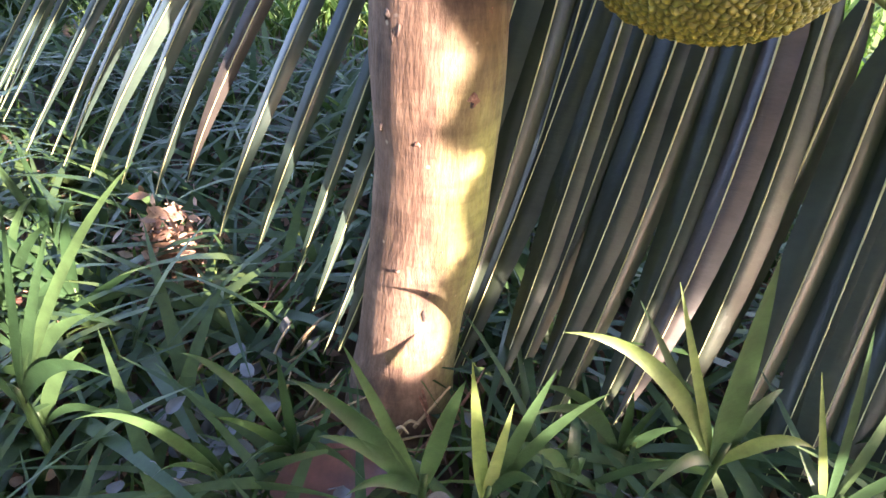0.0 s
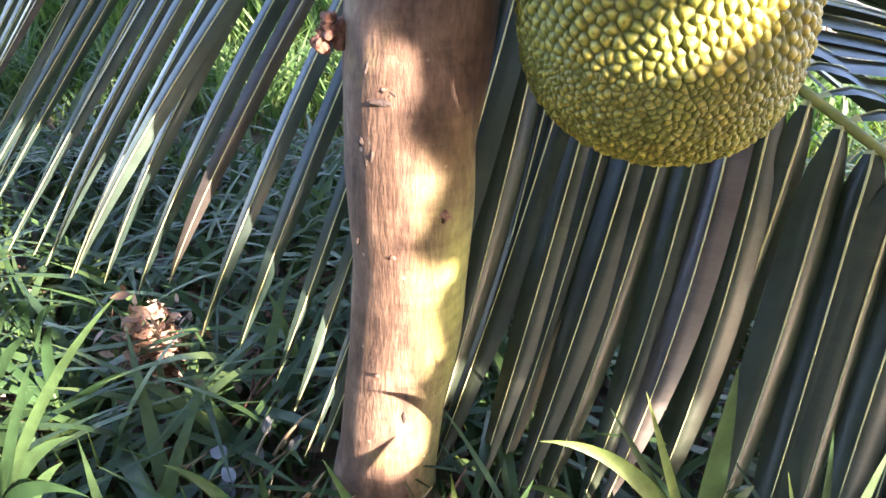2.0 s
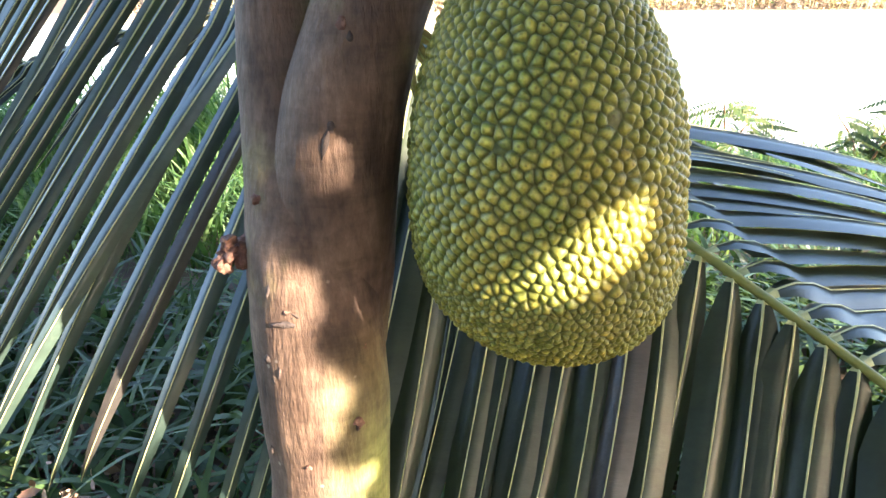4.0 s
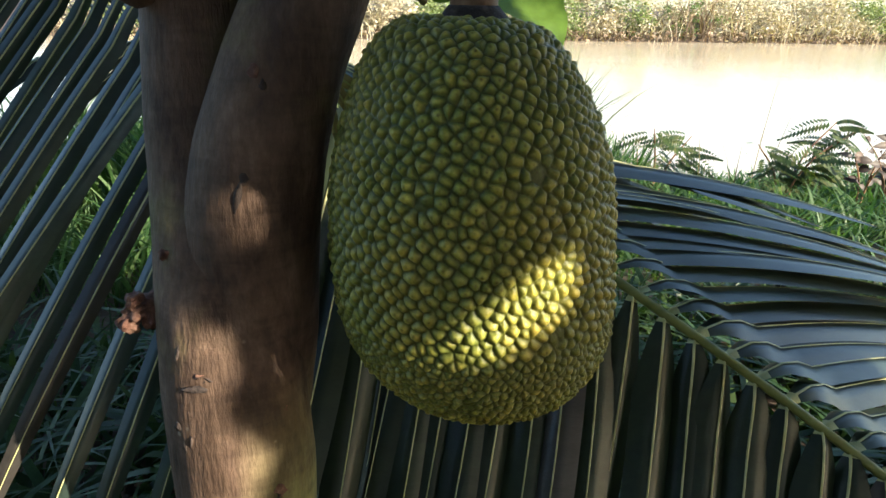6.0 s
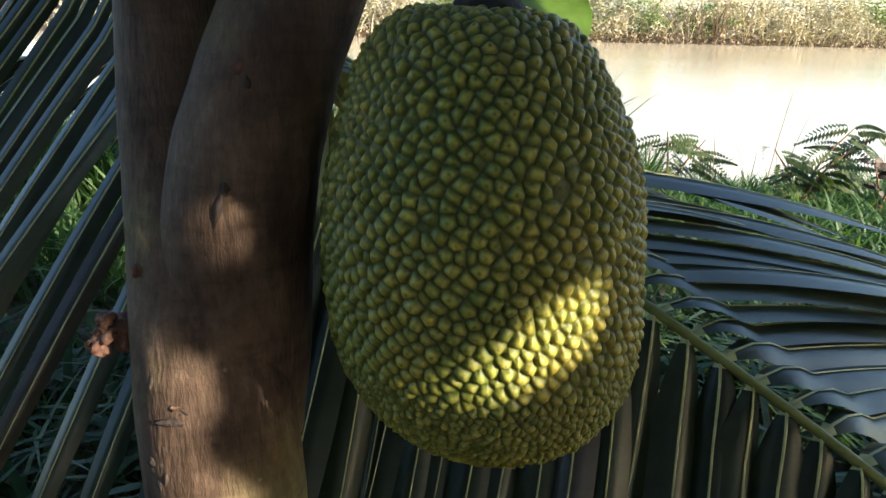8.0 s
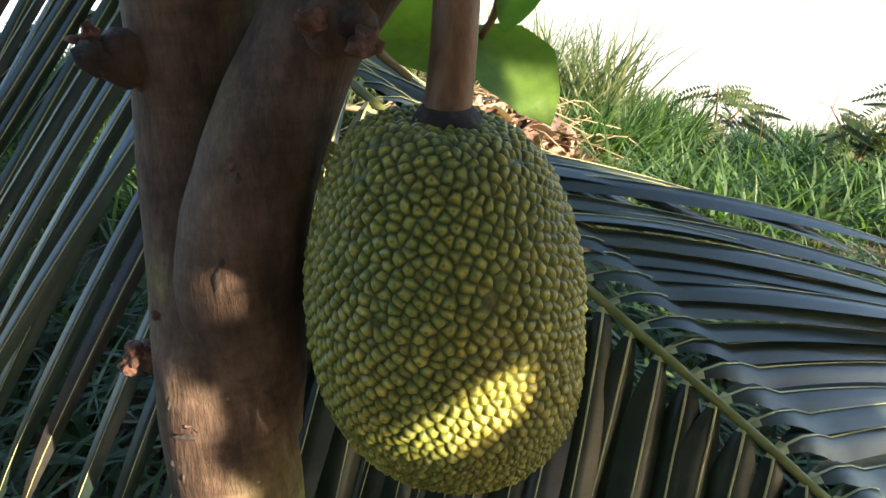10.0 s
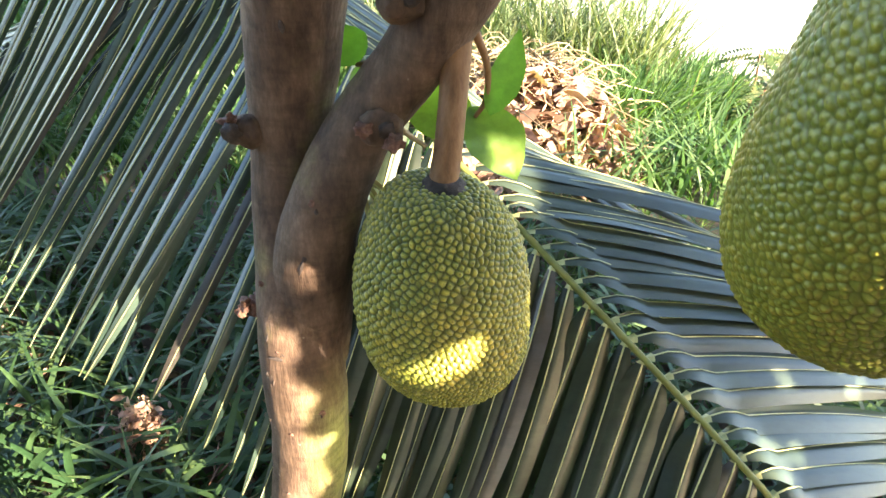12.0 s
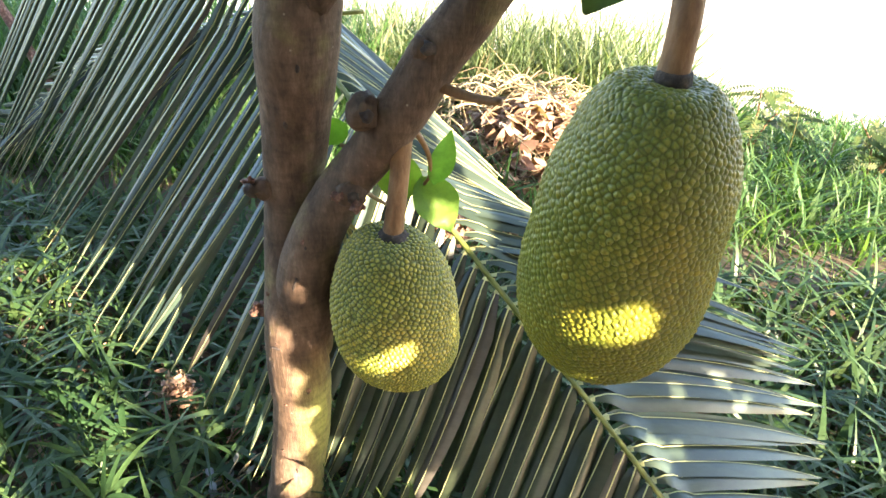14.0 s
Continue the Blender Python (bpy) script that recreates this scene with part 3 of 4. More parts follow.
def build_far_bank():
    """Stretches of green bush, whitish straw and brown stems, one after another along the far shore."""
    rng = random.Random(21)
    kinds = {"green": [[], []], "dark": [[], []], "straw": [[], []]}
    reeds = {"pale": [], "brown": []}
    x = -12.0
    while x < 50:
        wide = rng.uniform(1.0, 3.4)
        kind = rng.choice(("green", "straw", "brown", "dark", "straw", "straw", "green"))
        tall = rng.uniform(1.3, 3.2)
        for _ in range(int(wide * (26 if kind != "brown" else 12))):
            cx, cy = x + rng.gauss(0.5, 0.38) * wide, FAR_EDGE + rng.uniform(0.2, 4.5)
            cz = ground_z(cx, cy) + rng.uniform(0.0, 1.0) * tall * (0.4 + 0.6 * min(1, (cy - FAR_EDGE) / 2.5))
            r = rng.uniform(0.22, 0.75)
            to = kinds[kind if kind != "brown" else rng.choice(("straw", "dark"))]
            for _ in range(60):
                to[0].append((cx + rng.gauss(0, r * 0.7), cy + rng.gauss(0, r * 0.4), max(WATER_Z + 0.05, cz + rng.gauss(0, r * 0.55))))
                to[1].append(rng.uniform(0.04, 0.12))
        for _ in range(int(wide * (34 if kind in ("straw", "brown") else 8))):
            rx, ry = x + rng.gauss(0.5, 0.4) * wide, FAR_EDGE + rng.uniform(-0.2, 2.0)
            reeds["brown" if kind == "brown" else "pale"].append((rx, ry, ground_z(rx, ry)))
        x += wide
    for key, name, mat, label, seed in (("green", "far_bushes", FAR_LEAF, "pale sunlit green bushes along the far bank", 23), ("dark", "far_bushes", FAR_GREEN, "darker green bushes along the far bank", 25), ("straw", "far_dry_bushes", FAR_REED, "whitish dry bushes along the far bank", 26)):
        tagged(new(name, leaf_cloud(name, *kinds[key], mat, seed)), label, "bushes", kind="stuff")
    blades("far_reeds", reeds["pale"], FAR_REED, "pale dry reeds on the far bank", (0.5, 2.2), (0.03, 0.08), (0.3, 1.4), 22, 5)
    blades("far_reeds", reeds["brown"], FAR_STEM, "brown dry stems on the far bank", (1.0, 2.8), (0.03, 0.09), (0.1, 0.8), 27, 5)
    cs = [(rng.uniform(-12, 50), FAR_EDGE + rng.uniform(-0.3, 0.8), WATER_Z + rng.uniform(0.02, 0.5)) for _ in range(5000)]
    tagged(new("far_dry_brush", leaf_cloud("far_dry_brush", cs, [rng.uniform(0.05, 0.14) for _ in cs], FAR_STEM, 24)), "dry brown brush at the water's edge", "brush", kind="stuff")


build_far_bank()

# openings left in the added leaves so sun patches land here: x, y, z, radius
GAPS = [(-0.012, 0.612, 0.530, 0.015), (-0.016, 0.612, 0.505, 0.017), (0.022, 0.625, 0.658, 0.009), (0.026, 0.625, 0.632, 0.008), (-0.010, 0.600, 0.402, 0.029), (0.004, 0.597, 0.284, 0.033), (0.040, 0.615, 0.298, 0.012), (-0.010, 0.600, 0.248, 0.022), (-0.010, 0.577, 0.122, 0.029), (-0.034, 0.577, 0.100, 0.026), (0.014, 0.578, 0.100, 0.026), (-0.012, 0.576, 0.075, 0.028), (0.316, 0.715, 0.80, 0.024),
        (0.222, 0.515, 0.585, 0.022), (0.246, 0.518, 0.602, 0.024), (0.264, 0.522, 0.618, 0.018), (0.355, 0.60, 0.640, 0.007), (0.353, 0.60, 0.605, 0.008), (0.520, 0.186, 1.018, 0.020), (0.545, 0.186, 1.028, 0.024), (0.495, 0.19, 1.008, 0.014), (0.664, 0.29, 1.075, 0.018), (0.664, 0.285, 1.02, 0.020), (0.664, 0.295, 1.12, 0.015),
        (-0.12, 0.62, 0.12, 0.026), (-0.13, 0.61, 0.05, 0.030), (-0.205, 0.755, 0.27, 0.020), (-0.212, 0.755, 0.22, 0.020), (-0.33, 0.847, 0.285, 0.022), (-0.29, 0.822, 0.28, 0.020), (-0.16, 0.70, -0.02, 0.04), (-0.18, 0.72, 0.02, 0.03),
        (-0.52, 0.90, 0.30, 0.05), (-0.58, 0.93, 0.20, 0.07), (-0.42, 0.90, 0.25, 0.02), (-0.55, 0.99, 0.24, 0.05), (-0.60, 0.985, 0.16, 0.05), (-0.65, 0.97, 0.08, 0.05), (-0.68, 1.05, 0.18, 0.05), (-0.72, 1.12, 0.22, 0.05), (-0.70, 0.98, 0.0, 0.05), (-0.90, 1.20, -0.03, 0.07), (-0.92, 0.68, -0.06, 0.10), (-0.90, 0.70, 0.05, 0.08), (-1.05, 0.85, -0.08, 0.09), (-0.70, 0.60, -0.08, 0.05), (-0.75, 0.72, -0.06, 0.065), (-0.62, 0.62, -0.05, 0.06), (-0.85, 0.85, -0.05, 0.08), (-0.70, 0.85, -0.05, 0.05), (-1.0, 1.09, 0.04, 0.10), (-0.45, 0.93, -0.02, 0.055), (-1.15, 0.95, -0.05, 0.07), (-0.70, 0.78, -0.08, 0.06),
        (1.22, 0.90, 0.33, 0.024), (1.24, 0.72, 0.33, 0.020), (1.06, 0.54, 0.33, 0.02), (1.36, 0.85, 0.25, 0.05), (1.55, 0.98, 0.05, 0.10), (1.10, 0.63, 0.42, 0.016), (1.25, 0.69, 0.41, 0.02), (0.985, 0.523, 0.33, 0.035), (1.38, 1.41, 0.05, 0.12), (1.55, 1.41, 0.05, 0.12), (1.72, 1.36, 0.04, 0.14),
        (0.486, 0.5, 0.141, 0.04), (0.454, 0.42, 0.065, 0.035), (0.348, 0.46, 0.216, 0.02),
        (-1.08, 2.16, -0.05, 0.10), (-0.88, 2.40, -0.05, 0.15), (-1.23, 2.10, -0.05, 0.06), (-0.93, 3.0, -0.2, 0.3), (0.17, 1.99, -0.08, 0.05), (0.80, 1.70, -0.08, 0.04), (-0.60, 2.75, -0.2, 0.2)]
E1 = SUN.cross(Vector((0, 0, 1))).normalized()
E2 = E1.cross(SUN).normalized()
HOLES = np.array([(Vector(g[:3]).dot(E1), Vector(g[:3]).dot(E2), g[3]) for g in GAPS])


def gap_room(p):
    """How far p lies from the nearest sun gap's edge, seen along the sun's rays."""
    a, b = p.dot(E1), p.dot(E2)
    return float((np.hypot(HOLES[:, 0] - a, HOLES[:, 1] - b) - HOLES[:, 2]).min())


# unseen tree added to block the sun, leaves laid out around the gaps
def build_added_shade_tree():
    rng = random.Random(31)
    cs, sz = [], []
    mid = Vector((0.2, 0.8, 0.5))
    ca, cb, cc = mid.dot(E1), mid.dot(E2), mid.dot(SUN)
    while len(cs) < 54000:
        a, b = ca + rng.uniform(-1.45, 1.5), cb + rng.uniform(-0.9, 1.35)
        s = rng.uniform(0.032, 0.058)
        p = E1 * a + E2 * b + SUN * (cc + rng.uniform(2.5, 3.4))
        if p.z > 0 and gap_room(p) > 0.75 * s:
            cs.append(tuple(p))
            sz.append(s)
    # small leaves that fringe the gaps
    small = 0
    while small < 12000:
        h = HOLES[rng.randrange(len(HOLES))]
        w, r = rng.uniform(0, 2 * math.pi), h[2] + rng.uniform(0, 0.055)
        s = rng.uniform(0.011, 0.020)
        p = E1 * (h[0] + r * math.cos(w)) + E2 * (h[1] + r * math.sin(w)) + SUN * (cc + rng.uniform(2.4, 2.7))
        if gap_room(p) > 0.35 * s:
            cs.append(tuple(p))
            sz.append(s)
            small += 1
    t = tagged(empty("added_shade_tree", (2.5, -2.1, GROUND)), "unseen leafy tree added to block the sun around the trunk", "tree")
    part("crown", leaf_cloud("crown", cs, sz, SHADE_LEAF, 32), t)
    part("trunk", mesh_of("trunk", *tube(spline([(2.5, -2.1, -0.25, 0.12), (2.5, -2.08, 0.6, 0.09), (2.4, -1.9, 1.6, 0.07), (2.2, -1.6, 2.6, 0.03)], 30), 16, 0.06, 3), BARK), t)


build_added_shade_tree()


# ---- knobs, stubs and leaves of the jackfruit tree ----
def lump(name, at, size, mat, seed, rough=0.25, detail=3):
    bm = bmesh.new()
    bmesh.ops.create_icosphere(bm, subdivisions=detail, radius=1)
    for v in bm.verts:
        k = 1 + rough * noise.noise(v.co * 1.7 + Vector((seed, 0, 0))) + 0.5 * rough * noise.noise(v.co * 5 + Vector((0, seed, 0)))
        v.co = Vector((v.co.x * size[0], v.co.y * size[1], v.co.z * size[2])) * k + Vector(at)
    me = bpy.data.meshes.new(name)
    bm.to_mesh(me)
    bm.free()
    me.materials.append(mat)
    me.polygons.foreach_set("use_smooth", [True] * len(me.polygons))
    return me


def leaf_mesh(name, stem, tip, width, face, mat, curl=0.15, n=10):
    """One oval leaf from its stem end to its tip, folded a little along the midrib."""
    stem, tip, face = Vector(stem), Vector(tip), Vector(face).normalized()
    d = tip - stem
    side = d.normalized().cross(face).normalized()
    verts, faces = [], []
    for i in range(n + 1):
        u = i / n
        w = width * 0.5 * (math.sin(math.pi * min(1, u * 1.02) ** 0.85)) ** 0.8 if 0 < u < 1 else width * 0.02
        c = stem + d * u - face * curl * d.length * (u - 0.5) ** 2
        for k in (-1, -0.5, 0, 0.5, 1):
            verts.append(c + side * w * k + face * abs(k) * w * 0.28 + face * 0.03 * width * math.sin(u * 19 + k * 2))
    for i in range(n):
        for k in range(4):
            a = i * 5 + k
            faces.append((a, a + 1, a + 6, a + 5))
    return mesh_of(name, verts, faces, mat)


def dress_tree(t):
    for i, (at, size) in enumerate([((-0.044, 0.702, 0.832), (0.030, 0.026, 0.028)), ((0.138, 0.655, 0.870), (0.036, 0.030, 0.030)), ((0.166, 0.655, 1.030), (0.036, 0.034, 0.040)), ((0.262, 0.648, 1.150), (0.02, 0.02, 0.024)), ((0.092, 0.690, 1.215), (0.034, 0.03, 0.045))]):
        knob = part("knob", lump("knob", at, [q * 0.85 for q in size], BARK, i * 3.1), t, "rounded bark knob with a dark scar")
        a = Vector(at) + Vector((-0.018 if i == 0 else 0.012, -size[1] * 0.75, 0.004))
        part("knob_scar", lump("knob_scar", a, (0.016, 0.010, 0.014) if i == 0 else (0.012, 0.009, 0.011), COLLAR, i + 20, 0.5, 2), knob, "dark broken scar")
    for i, (at, size) in enumerate([((-0.060, 0.684, 0.545), (0.018, 0.016, 0.018)), ((-0.076, 0.672, 0.545), (0.016, 0.014, 0.011)), ((-0.086, 0.669, 0.532), (0.011, 0.010, 0.013)), ((-0.078, 0.665, 0.558), (0.009, 0.009, 0.008)), ((-0.064, 0.668, 0.540), (0.012, 0.012, 0.016)),
                                    ((-0.070, 0.695, 0.846), (0.016, 0.010, 0.007)), ((-0.062, 0.690, 0.852), (0.008, 0.008, 0.010)), ((0.160, 0.626, 0.862), (0.014, 0.014, 0.015)), ((0.122, 0.628, 0.876), (0.013, 0.010, 0.012))]):
        part("stub", lump("stub", at, [q * 0.8 for q in size], SCAR, i * 5.7, 0.7), t, "broken reddish stub of an old fruit stalk")
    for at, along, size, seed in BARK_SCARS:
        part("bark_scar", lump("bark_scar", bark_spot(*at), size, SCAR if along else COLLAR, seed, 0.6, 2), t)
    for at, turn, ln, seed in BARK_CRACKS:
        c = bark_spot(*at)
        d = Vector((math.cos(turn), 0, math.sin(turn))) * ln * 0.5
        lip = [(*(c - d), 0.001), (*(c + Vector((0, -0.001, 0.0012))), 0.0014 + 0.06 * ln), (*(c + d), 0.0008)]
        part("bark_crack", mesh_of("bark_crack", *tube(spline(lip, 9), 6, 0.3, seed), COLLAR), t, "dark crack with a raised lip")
    twig = [(0.25, 0.70, 0.985, 0.006), (0.272, 0.725, 0.93, 0.005), (0.275, 0.745, 0.875, 0.004), (0.262, 0.760, 0.842, 0.003)]
    fruit_twig = part("twig", mesh_of("twig", *tube(spline(twig, 12), 8, 0.1, 4), STALK), t)
    part("twig", mesh_of("twig", *tube(spline([(0.29, 0.66, 1.085, 0.010), (0.35, 0.64, 1.080, 0.008), (0.395, 0.62, 1.086, 0.007)], 10), 8, 0.12, 6), STALK), t, "short dark broken twig")
    back_twig = part("twig", mesh_of("twig", *tube(spline([(0.13, 0.72, 0.93, 0.006), (0.10, 0.76, 0.91, 0.004), (0.095, 0.775, 0.905, 0.003)], 8), 6, 0.1, 6), STALK), t)
    part("twig", mesh_of("twig", *tube(spline([(0.150, 0.690, 0.862, 0.005), (0.172, 0.705, 0.836, 0.0045), (0.196, 0.715, 0.815, 0.003)], 8), 6, 0.15, 8), STRAW), t, "pale dry split twig below the limb")
    for stem, tip, w, face in [((0.262, 0.762, 0.842), (0.152, 0.785, 0.845), 0.088, (0.1, -0.8, 0.6)), ((0.256, 0.768, 0.856), (0.328, 0.700, 0.778), 0.092, (0.35, -0.75, 0.55)), ((0.284, 0.745, 0.852), (0.312, 0.735, 0.975), 0.050, (0.2, -0.95, 0.15)),
                               ((0.095, 0.775, 0.905), (0.064, 0.785, 0.955), 0.07, (-0.2, -0.9, 0.3)), ((0.095, 0.775, 0.905), (0.110, 0.790, 0.862), 0.05, (0.3, -0.8, 0.5)), ((0.545, 0.40, 1.46), (0.470, 0.40, 1.285), 0.125, (-0.1, -0.9, 0.3))]:
        part("leaf", leaf_mesh("leaf", stem, tip, w, face, LEAF if w < 0.1 else SHADE_LEAF), t if w > 0.1 else back_twig if stem[0] < 0.2 else fruit_twig, "fresh green oval leaf" if w < 0.1 else "dark green oval leaf")


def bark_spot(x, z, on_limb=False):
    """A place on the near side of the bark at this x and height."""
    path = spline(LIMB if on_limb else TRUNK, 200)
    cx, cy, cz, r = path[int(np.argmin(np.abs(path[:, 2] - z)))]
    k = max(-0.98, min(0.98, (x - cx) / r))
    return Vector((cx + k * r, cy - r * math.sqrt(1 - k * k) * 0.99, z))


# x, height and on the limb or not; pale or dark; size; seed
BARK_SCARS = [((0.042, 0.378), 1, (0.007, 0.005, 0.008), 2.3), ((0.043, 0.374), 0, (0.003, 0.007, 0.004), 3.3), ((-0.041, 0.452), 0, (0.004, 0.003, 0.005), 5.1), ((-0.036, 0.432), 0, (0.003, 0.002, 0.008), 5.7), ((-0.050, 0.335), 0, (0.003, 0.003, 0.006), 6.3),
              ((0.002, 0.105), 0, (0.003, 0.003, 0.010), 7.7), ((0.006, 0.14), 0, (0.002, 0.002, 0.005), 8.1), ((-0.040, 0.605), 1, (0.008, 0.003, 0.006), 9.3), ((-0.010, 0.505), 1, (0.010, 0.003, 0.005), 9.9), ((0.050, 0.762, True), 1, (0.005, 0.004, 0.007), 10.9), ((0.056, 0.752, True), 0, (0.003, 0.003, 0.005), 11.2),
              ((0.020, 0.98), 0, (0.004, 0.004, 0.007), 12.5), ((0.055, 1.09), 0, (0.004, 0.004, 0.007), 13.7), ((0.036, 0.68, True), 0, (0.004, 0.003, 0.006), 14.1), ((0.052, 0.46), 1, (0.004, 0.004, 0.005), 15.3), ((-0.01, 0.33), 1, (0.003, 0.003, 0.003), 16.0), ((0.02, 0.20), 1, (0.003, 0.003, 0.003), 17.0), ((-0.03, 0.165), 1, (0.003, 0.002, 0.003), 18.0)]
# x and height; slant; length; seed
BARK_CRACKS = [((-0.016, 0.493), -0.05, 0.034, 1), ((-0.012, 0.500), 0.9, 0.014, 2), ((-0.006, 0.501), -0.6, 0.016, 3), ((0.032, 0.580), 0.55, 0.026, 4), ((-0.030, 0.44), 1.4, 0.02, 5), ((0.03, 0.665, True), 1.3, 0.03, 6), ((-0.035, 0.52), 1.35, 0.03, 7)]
dress_tree(TREE)


def build_crown(t):
    rng = random.Random(41)
    cs, sz = [], []
    while len(cs) < 5200:
        p = Vector((0.3 + rng.gauss(0, 1.1), 0.3 + rng.gauss(0, 1.1), 2.15 + abs(rng.gauss(0, 0.7))))
        s = rng.uniform(0.06, 0.10)
        if gap_room(p) > s:
            cs.append(tuple(p))
            sz.append(s)
    part("crown", leaf_cloud("crown", cs, sz, SHADE_LEAF, 42), t, "dense dark green leafy crown")


build_crown(TREE)


def build_back_tree(x, y, height, seed):
    rng = random.Random(seed)
    z = ground_z(x, y)
    t = tagged(empty("added_back_tree", (x, y, z)), "unseen dense leafy tree added behind the camera to cut sky light", "tree", group="garden trees")
    part("trunk", mesh_of("trunk", *tube(spline([(x, y, z - 0.1, 0.14), (x, y, z + 1.0, 0.11), (x + 0.1, y, z + height * 0.8, 0.04)], 24), 14, 0.06, seed), BARK), t)
    cs = []
    while len(cs) < 2600:
        p = Vector((x + rng.gauss(0, 0.95), y + rng.gauss(0, 0.6), z + height * 0.55 + rng.gauss(0, height * 0.22)))
        if p.y < -1.6 and p.z > z + 0.15 and gap_room(p) > 0.12:
            cs.append(tuple(p))
    part("crown", leaf_cloud("crown", cs, [rng.uniform(0.08, 0.15) for _ in cs], SHADE_LEAF, seed), t)


# unseen trees added behind the camera to darken the fill from the sky
for bx, by, bh in ((-3.4, -2.6, 3.6), (-1.6, -3.0, 4.0), (0.2, -3.2, 3.8), (-4.6, -0.8, 3.4)):
    build_back_tree(bx, by, bh, int(bx * 10) + 90)


# ---- second frond, farther back ----
def build_back_frond():
    f = tagged(empty("palm_frond", (-1.8, 2.3, ground_z(-1.8, 2.3))), "bluish green coconut frond lying on the grass farther back", "palm frond")
    path = spline([(-0.2, 2.35, 0.72, 0.010), (-0.8, 2.3, 0.62, 0.009), (-1.4, 2.28, 0.40, 0.007), (-1.95, 2.25, 0.02, 0.004)], 40)
    part("rachis", mesh_of("rachis", *tube(path, 10, 0.05, 3), RACHIS), f)
    rng = random.Random(6)
    for i in range(2, 39):
        r = Vector(path[i][:3])
        for k, d in enumerate(((-0.55, -0.45, -0.62), (-0.75, 0.45, -0.30))):
            v = Vector(d) + Vector([rng.gauss(0, 0.06) for _ in range(3)])
            part("leaflet", leaflet(r, r + v.normalized() * rng.uniform(0.5, 0.62), 0.028, 0.02, PALM, rng.gauss(0, 0.3), i + 900), f)


build_back_frond()


# ---- loose things on the ground ----
def build_leaf_heap():
    rng = random.Random(51)
    h = tagged(empty("leaf_heap", (0.62, 2.85, ground_z(0.62, 2.85))), "heap of dry reddish brown leaves and straw", "leaf heap")
    cs, sz = [], []
    for _ in range(3600):
        r, w = rng.random() ** 0.5, rng.uniform(0, 2 * math.pi)
        x, y = 0.62 + 0.62 * r * math.cos(w), 2.85 + 0.65 * r * math.sin(w)
        cs.append((x, y, ground_z(x, y) + 0.42 * (1 - r * r) * rng.uniform(0.75, 1.05) + 0.02))
        sz.append(rng.uniform(0.02, 0.05) if rng.random() < 0.8 else rng.uniform(0.06, 0.10))
    for _ in range(900):
        r, w = rng.random() ** 0.5, rng.uniform(0, 2 * math.pi)
        x, y = 0.30 + 0.30 * r * math.cos(w), 2.15 + 0.30 * r * math.sin(w)
        cs.append((x, y, ground_z(x, y) + 0.22 * (1 - r * r) * rng.uniform(0.75, 1.05) + 0.02))
        sz.append(rng.uniform(0.025, 0.055))
    tagged(part("dry_leaves", leaf_cloud("dry_leaves", cs, sz, DRY_LEAF, 52), h, "curled reddish brown leaves"), kind="stuff")
    bm_v, bm_f = [], []
    for i in range(520):
        w = rng.uniform(0, 2 * math.pi)
        r = rng.random() ** 0.5
        x, y = 0.55 + 0.75 * r * math.cos(w), 3.0 + 0.6 * r * math.sin(w)
        z = ground_z(x, y) + 0.46 * max(0, 1 - r * r) + 0.03
        d = rng.uniform(0, 2 * math.pi)
        ln = rng.uniform(0.12, 0.38)
        pts = [(x, y, z, rng.uniform(0.003, 0.006)), (x + ln * 0.5 * math.cos(d), y + ln * 0.5 * math.sin(d), z + rng.uniform(0, 0.08), 0.003), (x + ln * math.cos(d + 0.4), y + ln * math.sin(d + 0.4), z - rng.uniform(0, 0.08), 0.0015)]
        v, f = tube(spline(pts, 6), 5)
        bm_f += [tuple(j + len(bm_v) for j in q) for q in f]
        bm_v += v
    tagged(part("straw", mesh_of("straw", bm_v, bm_f, STRAW), h, "pale dry straw"), kind="stuff")


build_leaf_heap()


def build_stick(name, label, pts, mat, category="stick"):
    return tagged(new(name, mesh_of(name, *tube(spline(pts, 16), 10, 0.1, len(pts)), mat)), label, category)


build_stick("cane", "reddish brown stalk rising from the grass", [(-2.05, 2.85, -0.25, 0.03), (-2.22, 2.92, 0.15, 0.028), (-2.5, 3.0, 0.7, 0.024)], SCAR, "stalk")
build_stick("cane", "green upright stalk beside the brown one", [(-2.25, 3.35, -0.35, 0.035), (-2.25, 3.38, 0.3, 0.03), (-2.22, 3.4, 1.0, 0.022)], RACHIS, "stalk")
build_stick("cane", "pale dry cane lying on the bank grass", [(-0.55, 3.05, 0.12, 0.016), (-0.2, 3.02, 0.16, 0.016), (0.25, 3.0, 0.10, 0.012)], STRAW, "stick")


def build_dry_clump():
    rng = random.Random(61)
    cs = [(-0.465 + rng.gauss(0, 0.03), 0.885 + rng.gauss(0, 0.03), GROUND + 0.02 + abs(rng.gauss(0.07, 0.045))) for _ in range(380)]
    tagged(new("dry_leaf_clump", leaf_cloud("dry_leaf_clump", cs, [rng.uniform(0.009, 0.021) for _ in cs], DRY_LEAF, 62)), "clump of curled pale brown dry leaves", "dry leaves", kind="stuff")


build_dry_clump()


